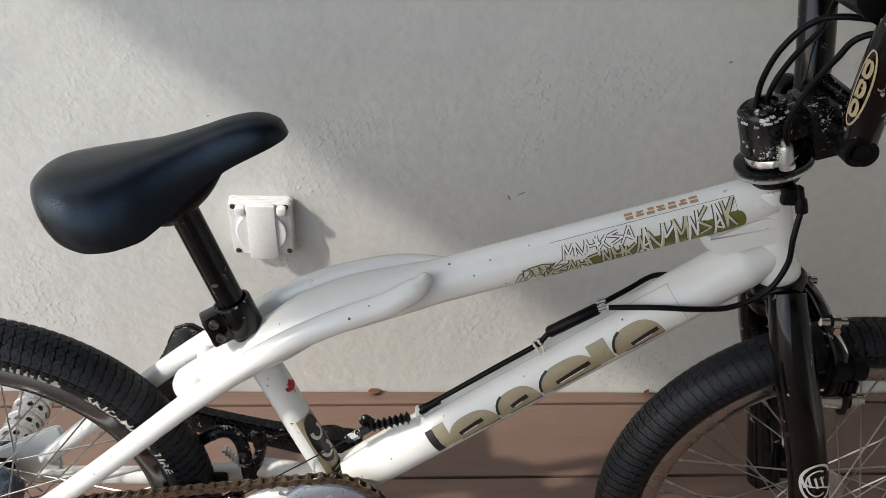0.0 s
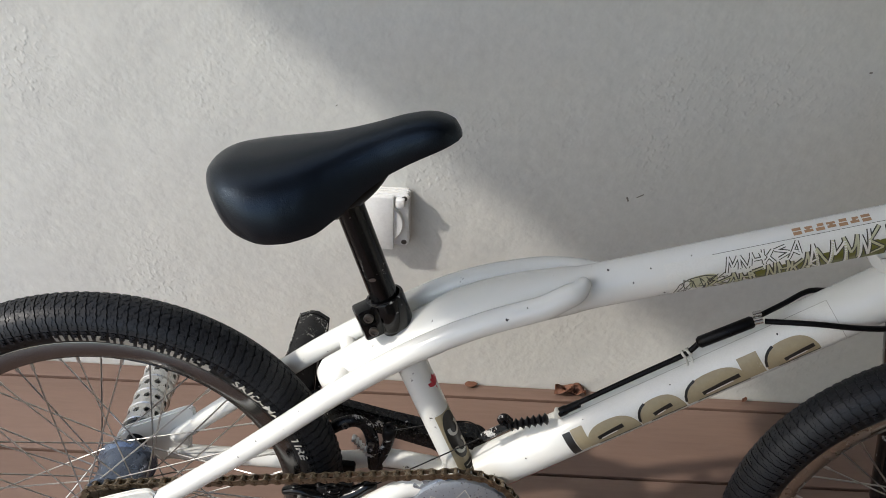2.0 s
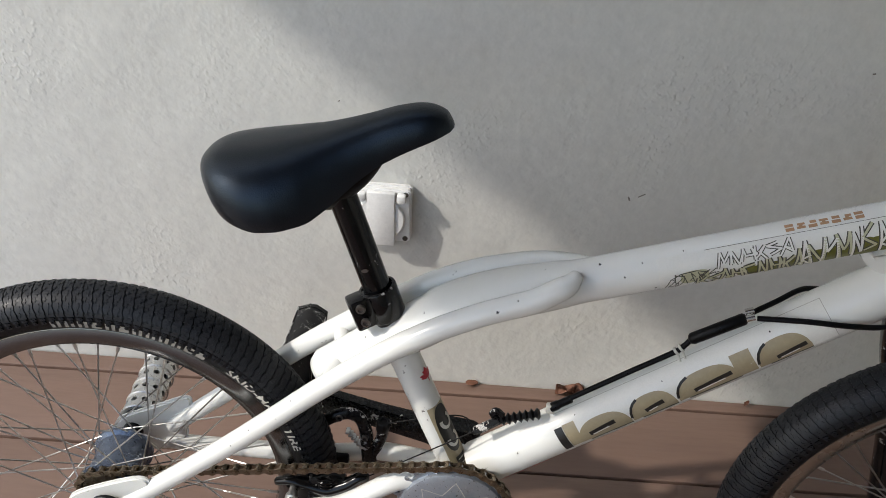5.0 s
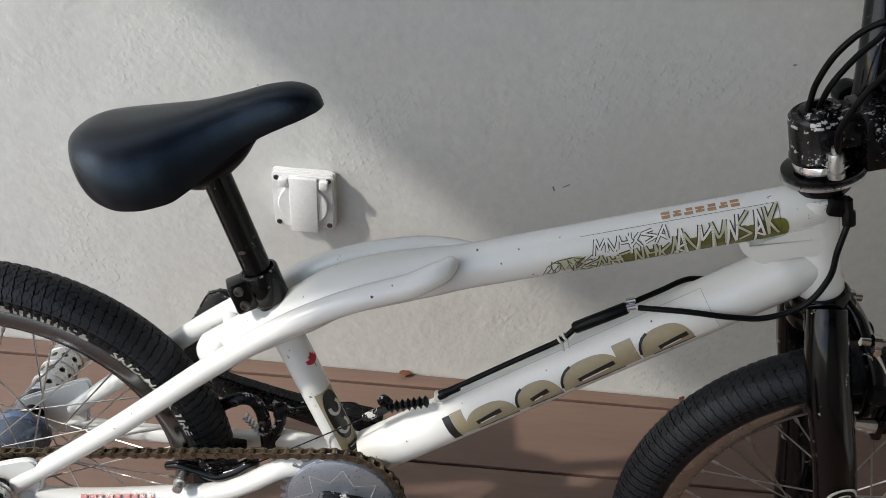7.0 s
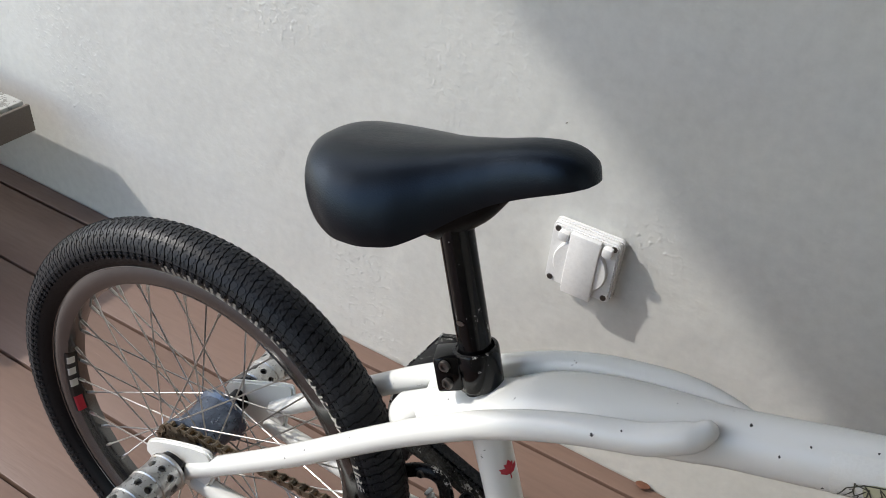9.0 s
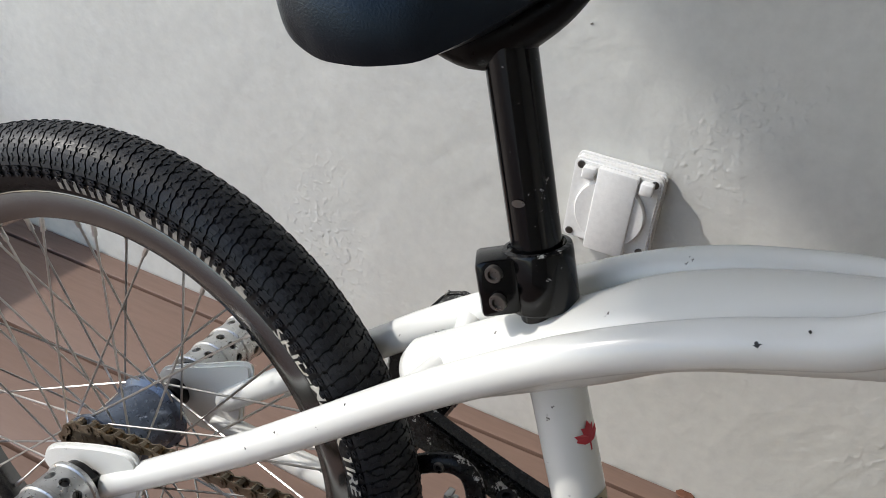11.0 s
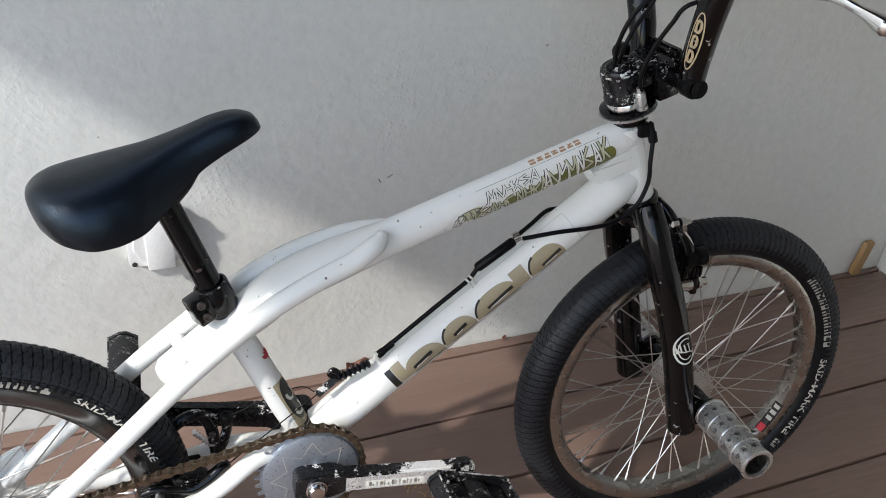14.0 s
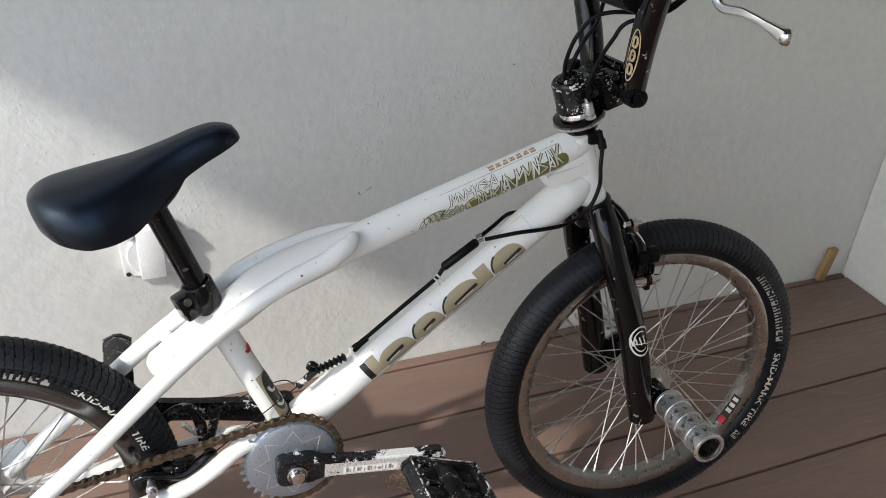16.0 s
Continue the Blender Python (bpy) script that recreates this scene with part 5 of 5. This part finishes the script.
        for e in (-1, 1):
            cage = [(e * (W - 0.009), -H + 0.0004), (e * W, -H + 0.0004), (e * (W + 0.0076), -0.25 * H), (e * (W + 0.0076), 0.25 * H), (e * W, H - 0.0004), (e * (W - 0.009), H - 0.0004)]
            bm = slab(bmesh.new(), cage, min(s * 0.0195, s * (L - 0.0095)), max(s * 0.0195, s * (L - 0.0095)), 0.001)
            bm.transform(m)
            part("cage_plate", bm, PEDAL_BLACK, pedal)
            rim = box(bmesh.new(), (e * W - 0.0016, min(s * 0.011, s * (L - 0.001)), H - 0.0012), (e * W + 0.0012, max(s * 0.011, s * (L - 0.001)), H + 0.0008), 0.0006, m, 1)
            part("worn_edge", rim, WORN_EDGE, pedal)
        for y0 in (0.0112, L - 0.0008):
            rim = box(bmesh.new(), (-W, s * y0 - 0.0012, H - 0.0012), (W, s * y0 + 0.0012, H + 0.0008), 0.0006, m, 1)
            part("worn_edge", rim, WORN_EDGE, pedal)
        for x0, x1 in ((-W + 0.0105, -0.0145), (0.0145, W - 0.0105)):
            part("web", bar_of(x0, x1, 0.0195, 0.0475, 0.007, 0.002), PEDAL_BLACK, pedal)
            part("web", bar_of(x0, x1, 0.0585, L - 0.0095, 0.007, 0.002), PEDAL_BLACK, pedal)
        scuffs = random.Random(5 if s < 0 else 6)
        for k in range(26):
            along = scuffs.uniform(-0.85, 0.85)
            size = scuffs.uniform(0.003, 0.012)
            f = scuffs.choice((-1, 1))
            if k % 2:
                y0 = scuffs.choice((0.0145, L - 0.0045)) + scuffs.choice((-0.0042, 0.0042))
                lo, hi = (along * W - size, y0 - 0.0006), (along * W + size, y0 + 0.0006)
            else:
                x0 = scuffs.choice((-W + 0.0005, W - 0.0005))
                y0 = 0.02 + (along + 0.85) / 1.7 * (L - 0.035)
                lo, hi = (x0 - 0.0008, y0 - size / 2), (x0 + 0.0008, y0 + size / 2)
            bm = box(bmesh.new(), (lo[0], min(s * lo[1], s * hi[1]), f * (H - 0.0012) - 0.0011), (hi[0], max(s * lo[1], s * hi[1]), f * (H - 0.0012) + 0.0011), 0.0004, m, 1)
            part("scuff", bm, SCRAPED, pedal)
        part("cross_rib", bar_of(-W + 0.011, W - 0.011, 0.048, 0.058, 0.009, 0.002), PEDAL_BLACK, pedal)
        for x0 in (-W + 0.005, W - 0.005) if s < 0 else ():
            for k in range(6):
                for f in (-1, 1):
                    bm = lathe(bmesh.new(), [(0.0019, 0), (0.0019, 0.0035), (0.0012, 0.0042)], (x0, s * (0.016 + k * 0.0170), 0), (Vector((1, 0, 0)), Vector((0, 1, 0)), Vector((0, 0, f))), 6)
                    for vert in bm.verts:
                        vert.co = m @ (vert.co + Vector((0, 0, f * H)))
                    part("pin", bm, ALLOY if s < 0 and k % 2 else PEDAL_BLACK, pedal)
    # chainring: toothed rim and solid guard disc
    y = -0.043
    bm = bmesh.new()
    teeth, pts = 32, []
    for k in range(teeth):
        for f, r in ((0.0, 0.0615), (0.3, 0.0615), (0.42, 0.0680), (0.58, 0.0680), (0.7, 0.0615)):
            a = 2 * math.pi * (k + f) / teeth
            pts.append((BB[0] + r * math.cos(a), BB[2] + r * math.sin(a)))
    slab(bm, pts, y - 0.0015, y + 0.0015)
    ring = part("chainring", bm, BLUE_ALLOY, BIKE, "grey-blue alloy chainring with a solid disc", smooth=False)
    bm = lathe(bmesh.new(), [(0.0, -0.010), (0.020, -0.010), (0.052, -0.0075), (0.0575, -0.0055), (0.0585, -0.003), (0.0585, 0.004), (0.0, 0.004)], (BB[0], y, BB[2]), "y", 64)
    part("guard_disc", bm, BLUE_ALLOY, ring, "smooth grey-blue disc with engraved lines")
    bm = bmesh.new()
    star = [(0.050 if k % 2 else 0.033, 20 + k * 22.5) for k in range(16)]
    for (r0, a0), (r1, a1) in zip(star, star[1:]):
        p, q = (Vector((BB[0] + r * math.cos(radians(a)), y - 0.0096 - (0.020 - r) * 0.07 + 0.0003, BB[2] + r * math.sin(radians(a)))) for r, a in ((r0, a0), (r1, a1)))
        d = (q - p).cross(Vector((0, 1, 0))).normalized() * 0.00032
        off = Vector((0, -0.0014, 0))
        bm.faces.new([bm.verts.new(w + off) for w in (p - d, q - d, q + d, p + d)])
    part("engraving", bm, CREAM, ring, "thin engraved star lines", smooth=False)
    bm = bmesh.new()
    pts = []
    for k in range(14):
        for f, r in ((0.0, 0.026), (0.3, 0.026), (0.42, 0.031), (0.58, 0.031), (0.7, 0.026)):
            a = 2 * math.pi * (k + f) / 14
            pts.append((REAR[0] + r * math.cos(a), REAR[2] + r * math.sin(a)))
    slab(bm, pts, y - 0.0015, y + 0.0015)
    part("rear_sprocket", bm, CHAIN, BIKE, smooth=False)
    # chain
    r1, r2 = 0.0285, 0.0648
    c1, c2 = Vector((REAR[0], REAR[2])), Vector((BB[0], BB[2]))
    d = c2 - c1
    base, lean = math.atan2(d.y, d.x), math.acos((r1 - r2) / d.length)
    a_top, a_low = base + lean, base - lean
    run = []
    for k in range(41):
        a = a_low - k / 40 * (2 * math.pi - 2 * lean) - 0
        run.append(c1 + r1 * Vector((math.cos(a), math.sin(a))))
    run2 = []
    for k in range(61):
        a = a_top - k / 60 * (2 * lean)
        run2.append(c2 + r2 * Vector((math.cos(a), math.sin(a))))
    path = run + run2 + run[:1]
    dist = [0.0]
    for p, q in zip(path, path[1:]):
        dist.append(dist[-1] + (q - p).length)
    n = 2 * round(dist[-1] / 0.0127 / 2)
    xs = [np.interp(dist[-1] * k / n, dist, [p.x for p in path]) for k in range(n + 1)]
    zs = [np.interp(dist[-1] * k / n, dist, [p.y for p in path]) for k in range(n + 1)]

    def link_mesh(gap, thick):
        bm = bmesh.new()
        for s in (-1, 1):
            pts = []
            for cx, a0 in ((0.0127, -90), (0.0, 90)):
                for k in range(5):
                    a = radians(a0 + k * 45)
                    pts.append((cx + 0.0043 * math.cos(a), 0.0043 * math.sin(a)))
                pts.append((0.00635, 0.0028 if a0 < 0 else -0.0028))
            slab(bm, pts, s * gap, s * (gap + thick))
        if gap > 0.003:
            for cx in (0.0, 0.0127):
                lathe(bm, [(0.0020, -0.0056), (0.0020, 0.0056)], (cx, 0, 0), "y", 8)
        else:
            for cx in (0.0, 0.0127):
                lathe(bm, [(0.0038, -0.0024), (0.0038, 0.0024)], (cx, 0, 0), "y", 8)
        me = mesh_of(bm, smooth=False)
        me.materials.append(CHAIN)
        return me

    inner, outer = link_mesh(0.0024, 0.0011), link_mesh(0.0036, 0.0011)
    chain = None
    for k in range(n):
        ang = math.atan2(zs[k + 1] - zs[k], xs[k + 1] - xs[k])
        ob = new("link" if chain else "chain", inner if k % 2 else outer)
        ob.parent = chain or BIKE
        mm = Matrix.Translation((xs[k], y, zs[k])) @ Matrix.Rotation(-ang, 4, "Y")
        if chain:
            ob.matrix_basis = first.inverted() @ mm
        else:
            first = mm
            ob.matrix_basis = mm
            ob["label"] = "oily brown roller chain"
            chain = ob


crank_parts()


# -- rear brake and its cable --
def rear_brake():
    far = part("rear_brake_arm", tube([(-0.264, 0.031, 0.314), (-0.250, 0.034, 0.322), (-0.236, 0.036, 0.326), (-0.224, 0.037, 0.321), (-0.2165, 0.037, 0.306), (-0.2135, 0.036, 0.284), (-0.2125, 0.035, 0.256)],
                                      [0.0075, 0.0080, 0.0078, 0.0074, 0.0076, 0.0078, 0.0070], seg=16, flat=0.7, dome=0.5), BLACK_WORN, BIKE, "black forged rear brake arm")
    part("lever", tube([(-0.208, 0.036, 0.252), (-0.203, 0.038, 0.272), (-0.197, 0.039, 0.292), (-0.1955, 0.039, 0.303)], [0.0056, 0.0062, 0.0066, 0.0070], seg=14, dome=0.4), BLACK_WORN, far)
    bm = lathe(bmesh.new(), [(0.0, -0.007), (0.0072, -0.007), (0.0082, -0.005), (0.0082, 0.006), (0.0070, 0.008), (0.0045, 0.008), (0.0040, 0.006), (0.0, 0.006)], (-0.1955, 0.039, 0.309), disc_axes((0.1, -0.1, 1)), 14)
    part("adjuster", bm, PLASTIC, far)
    for x, z, r in ((-0.2445, 0.3235, 0.0042), (-0.2150, 0.2960, 0.0040)):
        bm = lathe(bmesh.new(), [(0.0, -0.0005), (r * 0.5, -0.0005), (r * 0.6, -0.0030), (r * 0.9, -0.0030), (r, -0.002), (r, 0.002), (0.0, 0.002)], (x, 0.0305, z), "y", 12)
        part("bolt", bm, BOLT_AND_RECESS, far)
    bm = bmesh.new()
    for k in range(6):
        box(bm, (-0.2380 + k * 0.0032, 0.030, 0.2985 - k * 0.0042), (-0.2330 + k * 0.0032, 0.040, 0.3015 - k * 0.0042), 0.0008)
    part("spring_teeth", bm, ALLOY, far)
    bm = bmesh.new()
    box(bm, (-0.292, 0.016, 0.262), (-0.232, 0.026, 0.275), 0.003)
    part("brake_pad", bm, PLASTIC, far)
    near = part("rear_brake_arm", tube([(-0.302, -0.036, 0.284), (-0.286, -0.038, 0.289), (-0.266, -0.038, 0.284), (-0.246, -0.037, 0.280), (-0.226, -0.036, 0.288), (-0.212, -0.034, 0.298), (-0.203, -0.032, 0.299)],
                                       [0.0045, 0.0052, 0.0058, 0.0080, 0.0072, 0.0060, 0.0050], seg=14, flat=1.1, dome=0.5), BLACK, BIKE, "black forged rear brake arm under the chain")
    bm = bmesh.new()
    box(bm, (-0.268, -0.040, 0.268), (-0.226, -0.020, 0.297), 0.006)
    part("body", bm, BLACK, near)
    for k in range(3):
        bm = lathe(bmesh.new(), [(0.0095, -0.0016), (0.0112, -0.0008), (0.0112, 0.0008), (0.0095, 0.0016)], (-0.247, -0.034, 0.2868 + k * 0.0042), "z", 18, closed=True)
        part("coil", bm, BLACK, near)
    bm = lathe(bmesh.new(), [(0.0, 0.004), (0.0052, 0.004), (0.0052, -0.007), (0.0072, -0.008), (0.0072, -0.013), (0.0050, -0.014), (0.0050, -0.022), (0.0, -0.0225)], (-0.283, -0.040, 0.276), "y", 14)
    part("pad_bolt", bm, ALLOY, near)
    bm = bmesh.new()
    box(bm, (-0.296, -0.026, 0.262), (-0.232, -0.016, 0.275), 0.003)
    part("brake_pad", bm, PLASTIC, near)
    q = on_steerer(-0.014) + Vector((0.013, -0.027, 0))
    hose = [q, (0.314, -0.034, 0.628), (0.314, -0.036, 0.602), (0.302, -0.036, 0.573), (0.275, -0.034, 0.554), (0.245, -0.032, 0.549), (0.205, -0.026, 0.546), (0.165, -0.014, 0.537)]
    part("brake_cable", tube(hose, 0.0027, seg=10, n=8), PLASTIC, BIKE, "black cable housing dropping from the rotor to the down tube")
    up_far = on_steerer(-0.012) + Vector((0.010, 0.027, 0))
    hose2 = [up_far, (0.312, 0.040, 0.610), (0.285, 0.040, 0.574), (0.245, 0.033, 0.550), (0.213, 0.021, 0.552), (0.186, 0.004, 0.547), (0.160, -0.010, 0.540)]
    part("brake_cable", tube(hose2, 0.0027, seg=10, n=8), PLASTIC, BIKE)
    part("cable_joiner", tube([(0.112, -0.008, 0.503), (0.154, -0.011, 0.533)], 0.0060, seg=16, dome=0.6), PLASTIC, BIKE, "black plastic cable joiner sleeve")
    for p in ((0.158, -0.016, 0.538), (0.158, -0.009, 0.541)):
        bm = lathe(bmesh.new(), [(0.0, -0.004), (0.0033, -0.004), (0.0033, 0.004), (0.0, 0.004)], p, disc_axes((1, 0, 0.4)), 10)
        part("ferrule", bm, CHROME, BIKE)
    part("brake_cable", tube([(0.112, -0.008, 0.503), (0.104, -0.0085, 0.4915), (0.097, -0.0085, 0.4845), (0.06, -0.009, 0.4575), (0.004, -0.010, 0.416)], 0.0028, seg=10), PLASTIC, BIKE)
    for p in ((0.1035, -0.0085, 0.4910), (0.0995, -0.0085, 0.4868)):
        bm = lathe(bmesh.new(), [(0.0030, -0.0012), (0.0044, -0.0012), (0.0044, 0.0012), (0.0030, 0.0012)], p, disc_axes((0.66, 0, 0.75)), 14, closed=True)
        sweep(bm, [(p[0] + 0.002, p[1] - 0.003, p[2] - 0.003), (p[0] + 0.004, p[1] - 0.008, p[2] - 0.007)], 0.0011, seg=6)
        part("cable_tie", bm, CREAM, BIKE, "white cable tie")
    bm = lathe(bmesh.new(), [(0.0, -0.010), (0.005, -0.010), (0.005, -0.002), (0.0042, 0.0), (0.0042, 0.014), (0.0, 0.015)], (-0.006, -0.010, 0.407), disc_axes((0.8, 0, 0.6)), 12)
    part("barrel_adjuster", bm, PLASTIC, BIKE)
    bm = bmesh.new()
    box(bm, (-0.019, -0.014, 0.395), (-0.010, -0.006, 0.406), 0.002)
    part("cable_stop", bm, CREAM, BIKE, "white cable stop on the down tube")
    prof = [(0.0, 0.0)]
    for k in range(7):
        prof += [(0.0034, k * 0.0062 + 0.0005), (0.0068, k * 0.0062 + 0.0028), (0.0034, k * 0.0062 + 0.0058)]
    bm = lathe(bmesh.new(), prof + [(0.0, 0.044)], (-0.024, -0.012, 0.394), disc_axes((-0.95, -0.02, -0.31)), 14)
    part("rubber_boot", bm, RUBBER, BIKE, "black pleated rubber cable boot")
    bm = bmesh.new()
    sweep(bm, [(-0.066, -0.012, 0.380), (-0.074, -0.013, 0.388), (-0.070, -0.014, 0.394), (-0.063, -0.014, 0.388)], 0.0035, seg=8)
    sweep(bm, [(-0.066, -0.012, 0.380), (-0.090, -0.013, 0.362)], 0.005, seg=8)
    part("cable_clamp", bm, BLACK_WORN, BIKE)
    part("brake_cable", tube([(-0.090, -0.013, 0.362), (-0.203, -0.032, 0.299)], 0.0008, seg=6), PLASTIC, BIKE)
    part("brake_cable", tube([(-0.090, -0.010, 0.362), (-0.112, 0.020, 0.352), (-0.196, 0.038, 0.312)], 0.0008, seg=6), PLASTIC, BIKE)


rear_brake()


# ---- things round the bike ----
def wall_socket():
    cx, cz = -0.2415, 0.3485
    w, h = 0.046, 0.0465
    th = empty("wall_socket", "white weatherproof wall socket with a closed round lid", "socket")
    th.location = (cx, 0, cz)
    bm = bmesh.new()
    for grow, y0, y1 in ((0.0, -0.0085, -0.0002), (-0.001, -0.019, -0.0095)):
        out = []
        for sx, sz, a0 in ((1, 1, 0), (-1, 1, 90), (-1, -1, 180), (1, -1, 270)):
            for k in range(6):
                a = radians(a0 + k * 18)
                out.append((sx * (w + grow - 0.0065) + 0.0065 * math.cos(a), sz * (h + grow - 0.0065) + 0.0065 * math.sin(a)))
        slab(bm, out, y0, y1, 0.0022)
    box(bm, (-w + 0.004, -0.010, -h + 0.004), (w - 0.004, -0.008, h - 0.004))
    part("back_plate", bm, SOCKET, th)
    bm = lathe(bmesh.new(), [(0.0, -0.019), (0.0365, -0.019), (0.0365, -0.0225), (0.0350, -0.0245), (0.0, -0.0250)], (0, 0, -0.004), "y", 56)
    lid = part("lid", bm, SOCKET, th, "round spring lid")
    bm = bmesh.new()
    box(bm, (-0.0185, -0.0275, -h - 0.002), (0.0225, -0.019, h - 0.003), 0.002)
    part("lid_bar", bm, SOCKET, th, "broad lid bar reaching below the plate")
    bm = bmesh.new()
    box(bm, (-0.034, -0.028, h - 0.019), (-0.021, -0.018, h - 0.006), 0.002)
    part("hinge", bm, SOCKET, th)
    bm = bmesh.new()
    box(bm, (0.025, -0.028, h - 0.019), (0.038, -0.018, h - 0.006), 0.002)
    part("hinge", bm, SOCKET, th)
    # Screw recesses are dark discs on the plate, their shade given by colour.
    for sx in (-1, 1):
        for sz in (-1, 1):
            q = (sx * 0.0375, -0.0188, sz * 0.0385)
            bm = lathe(bmesh.new(), [(0.0, 0.0), (0.0040, 0.0), (0.0040, -0.0012), (0.0030, -0.0016), (0.0, -0.0010)], q, "y", 14)
            part("screw", bm, BOLT_AND_RECESS, th, "dark disc painted for a shaded screw recess")


wall_socket()


def stick():
    th = bmesh.new()
    m = pose(1.278, -0.012, 0, 0, 0, 0) @ pose(0, 0, 0, 3, 5, 0)
    box(th, (-0.0115, -0.007, 0.002), (0.0115, 0.007, 0.090), 0.0015, m)
    for v in th.verts:
        if v.co.z > 0.075:
            v.co.z += 0.10 * (v.co.x - 1.278)
    tagged(part("wooden_stick", th, PINE), "short offcut of raw yellow pine leaning in the corner", "wood offcut")


stick()


def leaf(x, y, turn, size, curl, label):
    bm = bmesh.new()
    n, rows = 9, []
    for i in range(n + 1):
        t = i / n
        w = size * 0.34 * math.sin(math.pi * min(1, t * 0.94 + 0.04)) ** 0.8
        row = []
        for k in range(-2, 3):
            z = 0.003 + curl * size * (abs(k) / 2) ** 2 * 0.35 + curl * size * 0.22 * math.sin(t * 5 + k)
            row.append(bm.verts.new(((t - 0.5) * size, w * k / 2, max(0.0012, z))))
        rows.append(row)
    for a, b in zip(rows, rows[1:]):
        for k in range(4):
            bm.faces.new((a[k], a[k + 1], b[k + 1], b[k]))
    ob = part("dry_leaf", bm, LEAF)
    mod = ob.modifiers.new("thick", "SOLIDIFY")
    mod.thickness = 0.0008
    ob.matrix_world = pose(x, y, 0.001, 0, 0, turn)
    tagged(ob, label, "leaf", "dry leaves by the wall")


leaf(0.074, -0.012, 12, 0.034, 1.0, "curled brown dry leaf lying by the wall")
leaf(0.098, -0.011, 160, 0.028, 0.9, "small curled brown dry leaf lying by the wall")
# A red speck of debris, drawn with the leaf shape.
leaf(0.383, -0.008, 40, 0.012, 0.9, "tiny red-brown scrap of debris by the wall")
leaf(-0.085, -0.006, 5, 0.022, 0.1, "flat dry twig-like leaf by the wall")


def bench():
    th = empty("low_bench", "low weathered bench with a white top by the wall", "bench")
    th.location = (-1.28, -0.053, 0)
    for k in range(3):
        bm = bmesh.new()
        box(bm, (-1.2, -0.137 - k * 0.14, 0.222), (-0.012, -0.003 - k * 0.14, 0.243), 0.003)
        part("slat", bm, BENCH_TOP, th, "white weathered slat")
    bm = bmesh.new()
    box(bm, (-0.034, -0.425, 0.188), (-0.0085, -0.001, 0.2215), 0.002)
    box(bm, (-0.008, -0.427, 0.186), (0.0, 0.0, 0.238), 0.0015)
    part("end_rail", bm, BENCH_SIDE, th)
    for y0 in (-0.36, -0.08):
        for x0 in (-1.15, -0.30):
            bm = bmesh.new()
            box(bm, (x0, y0, 0.0005), (x0 + 0.05, y0 + 0.05, 0.2215), 0.002)
            part("leg", bm, BENCH_SIDE, th)


bench()


def wall_nicks():
    wall = bpy.data.objects["wall_north"]
    # Plaster dents as thin dark strokes that carry their shade as colour.
    for x, z, w, h, turn in ((0.117, 0.395, 0.0022, 0.0075, 25), (0.134, 0.4015, 0.011, 0.0013, 32), (0.394, 0.609, 0.004, 0.002, 10), (-0.30, 0.52, 0.003, 0.0012, 40), (0.62, 0.47, 0.004, 0.0012, -20)):
        m = pose(x, 0, z, 0, -turn, 0)
        part("nick", box(bmesh.new(), (-w / 2, -0.0007, -h / 2), (w / 2, -0.0001, h / 2), 0.0002, m, 1), DENT_SHADE, wall, "small plaster dent drawn as a dark stroke")


wall_nicks()


# ---- deck boards ----
def boards():
    pitch, gap, first = 0.1536, 0.005, -0.0317
    edges = [(-0.002, first + gap / 2)] + [(first - k * pitch - gap / 2, first - (k + 1) * pitch + gap / 2) for k in range(21)]
    cuts = random.Random(7)
    for k, (hi, lo) in enumerate(edges):
        bm = bmesh.new()
        box(bm, (0, lo, -0.034), (X_END - DECK_X0 - 0.006, hi, 0.0), 0.0022)
        for v in bm.verts:
            if k or v.co.y < (hi + lo) / 2:
                v.co.y += 0.0098 * (v.co.x + DECK_X0)
        ob = part("plank", bm, DECK, FLOOR)
        ob.location = (DECK_X0 + 0.003, 0, 0.0002 * cuts.uniform(-1, 1))


def crumbs():
    """Yellow-brown crumbs on the boards under the pedal."""
    rng = random.Random(21)
    bm = bmesh.new()
    for _ in range(46):
        x, y, r = rng.gauss(0.096, 0.014), rng.gauss(-0.305, 0.014), rng.uniform(0.0008, 0.0022)
        made = bmesh.ops.create_icosphere(bm, subdivisions=1, radius=r)["verts"]
        for v in made:
            v.co = Vector((x + v.co.x * rng.uniform(0.8, 1.5), y + v.co.y, 0.0006 + r * 0.5 + v.co.z * 0.6))
    tagged(part("crumbs", bm, PINE), "scattered yellow-brown crumbs lying on the deck boards", "debris", kind="stuff")


crumbs()


boards()
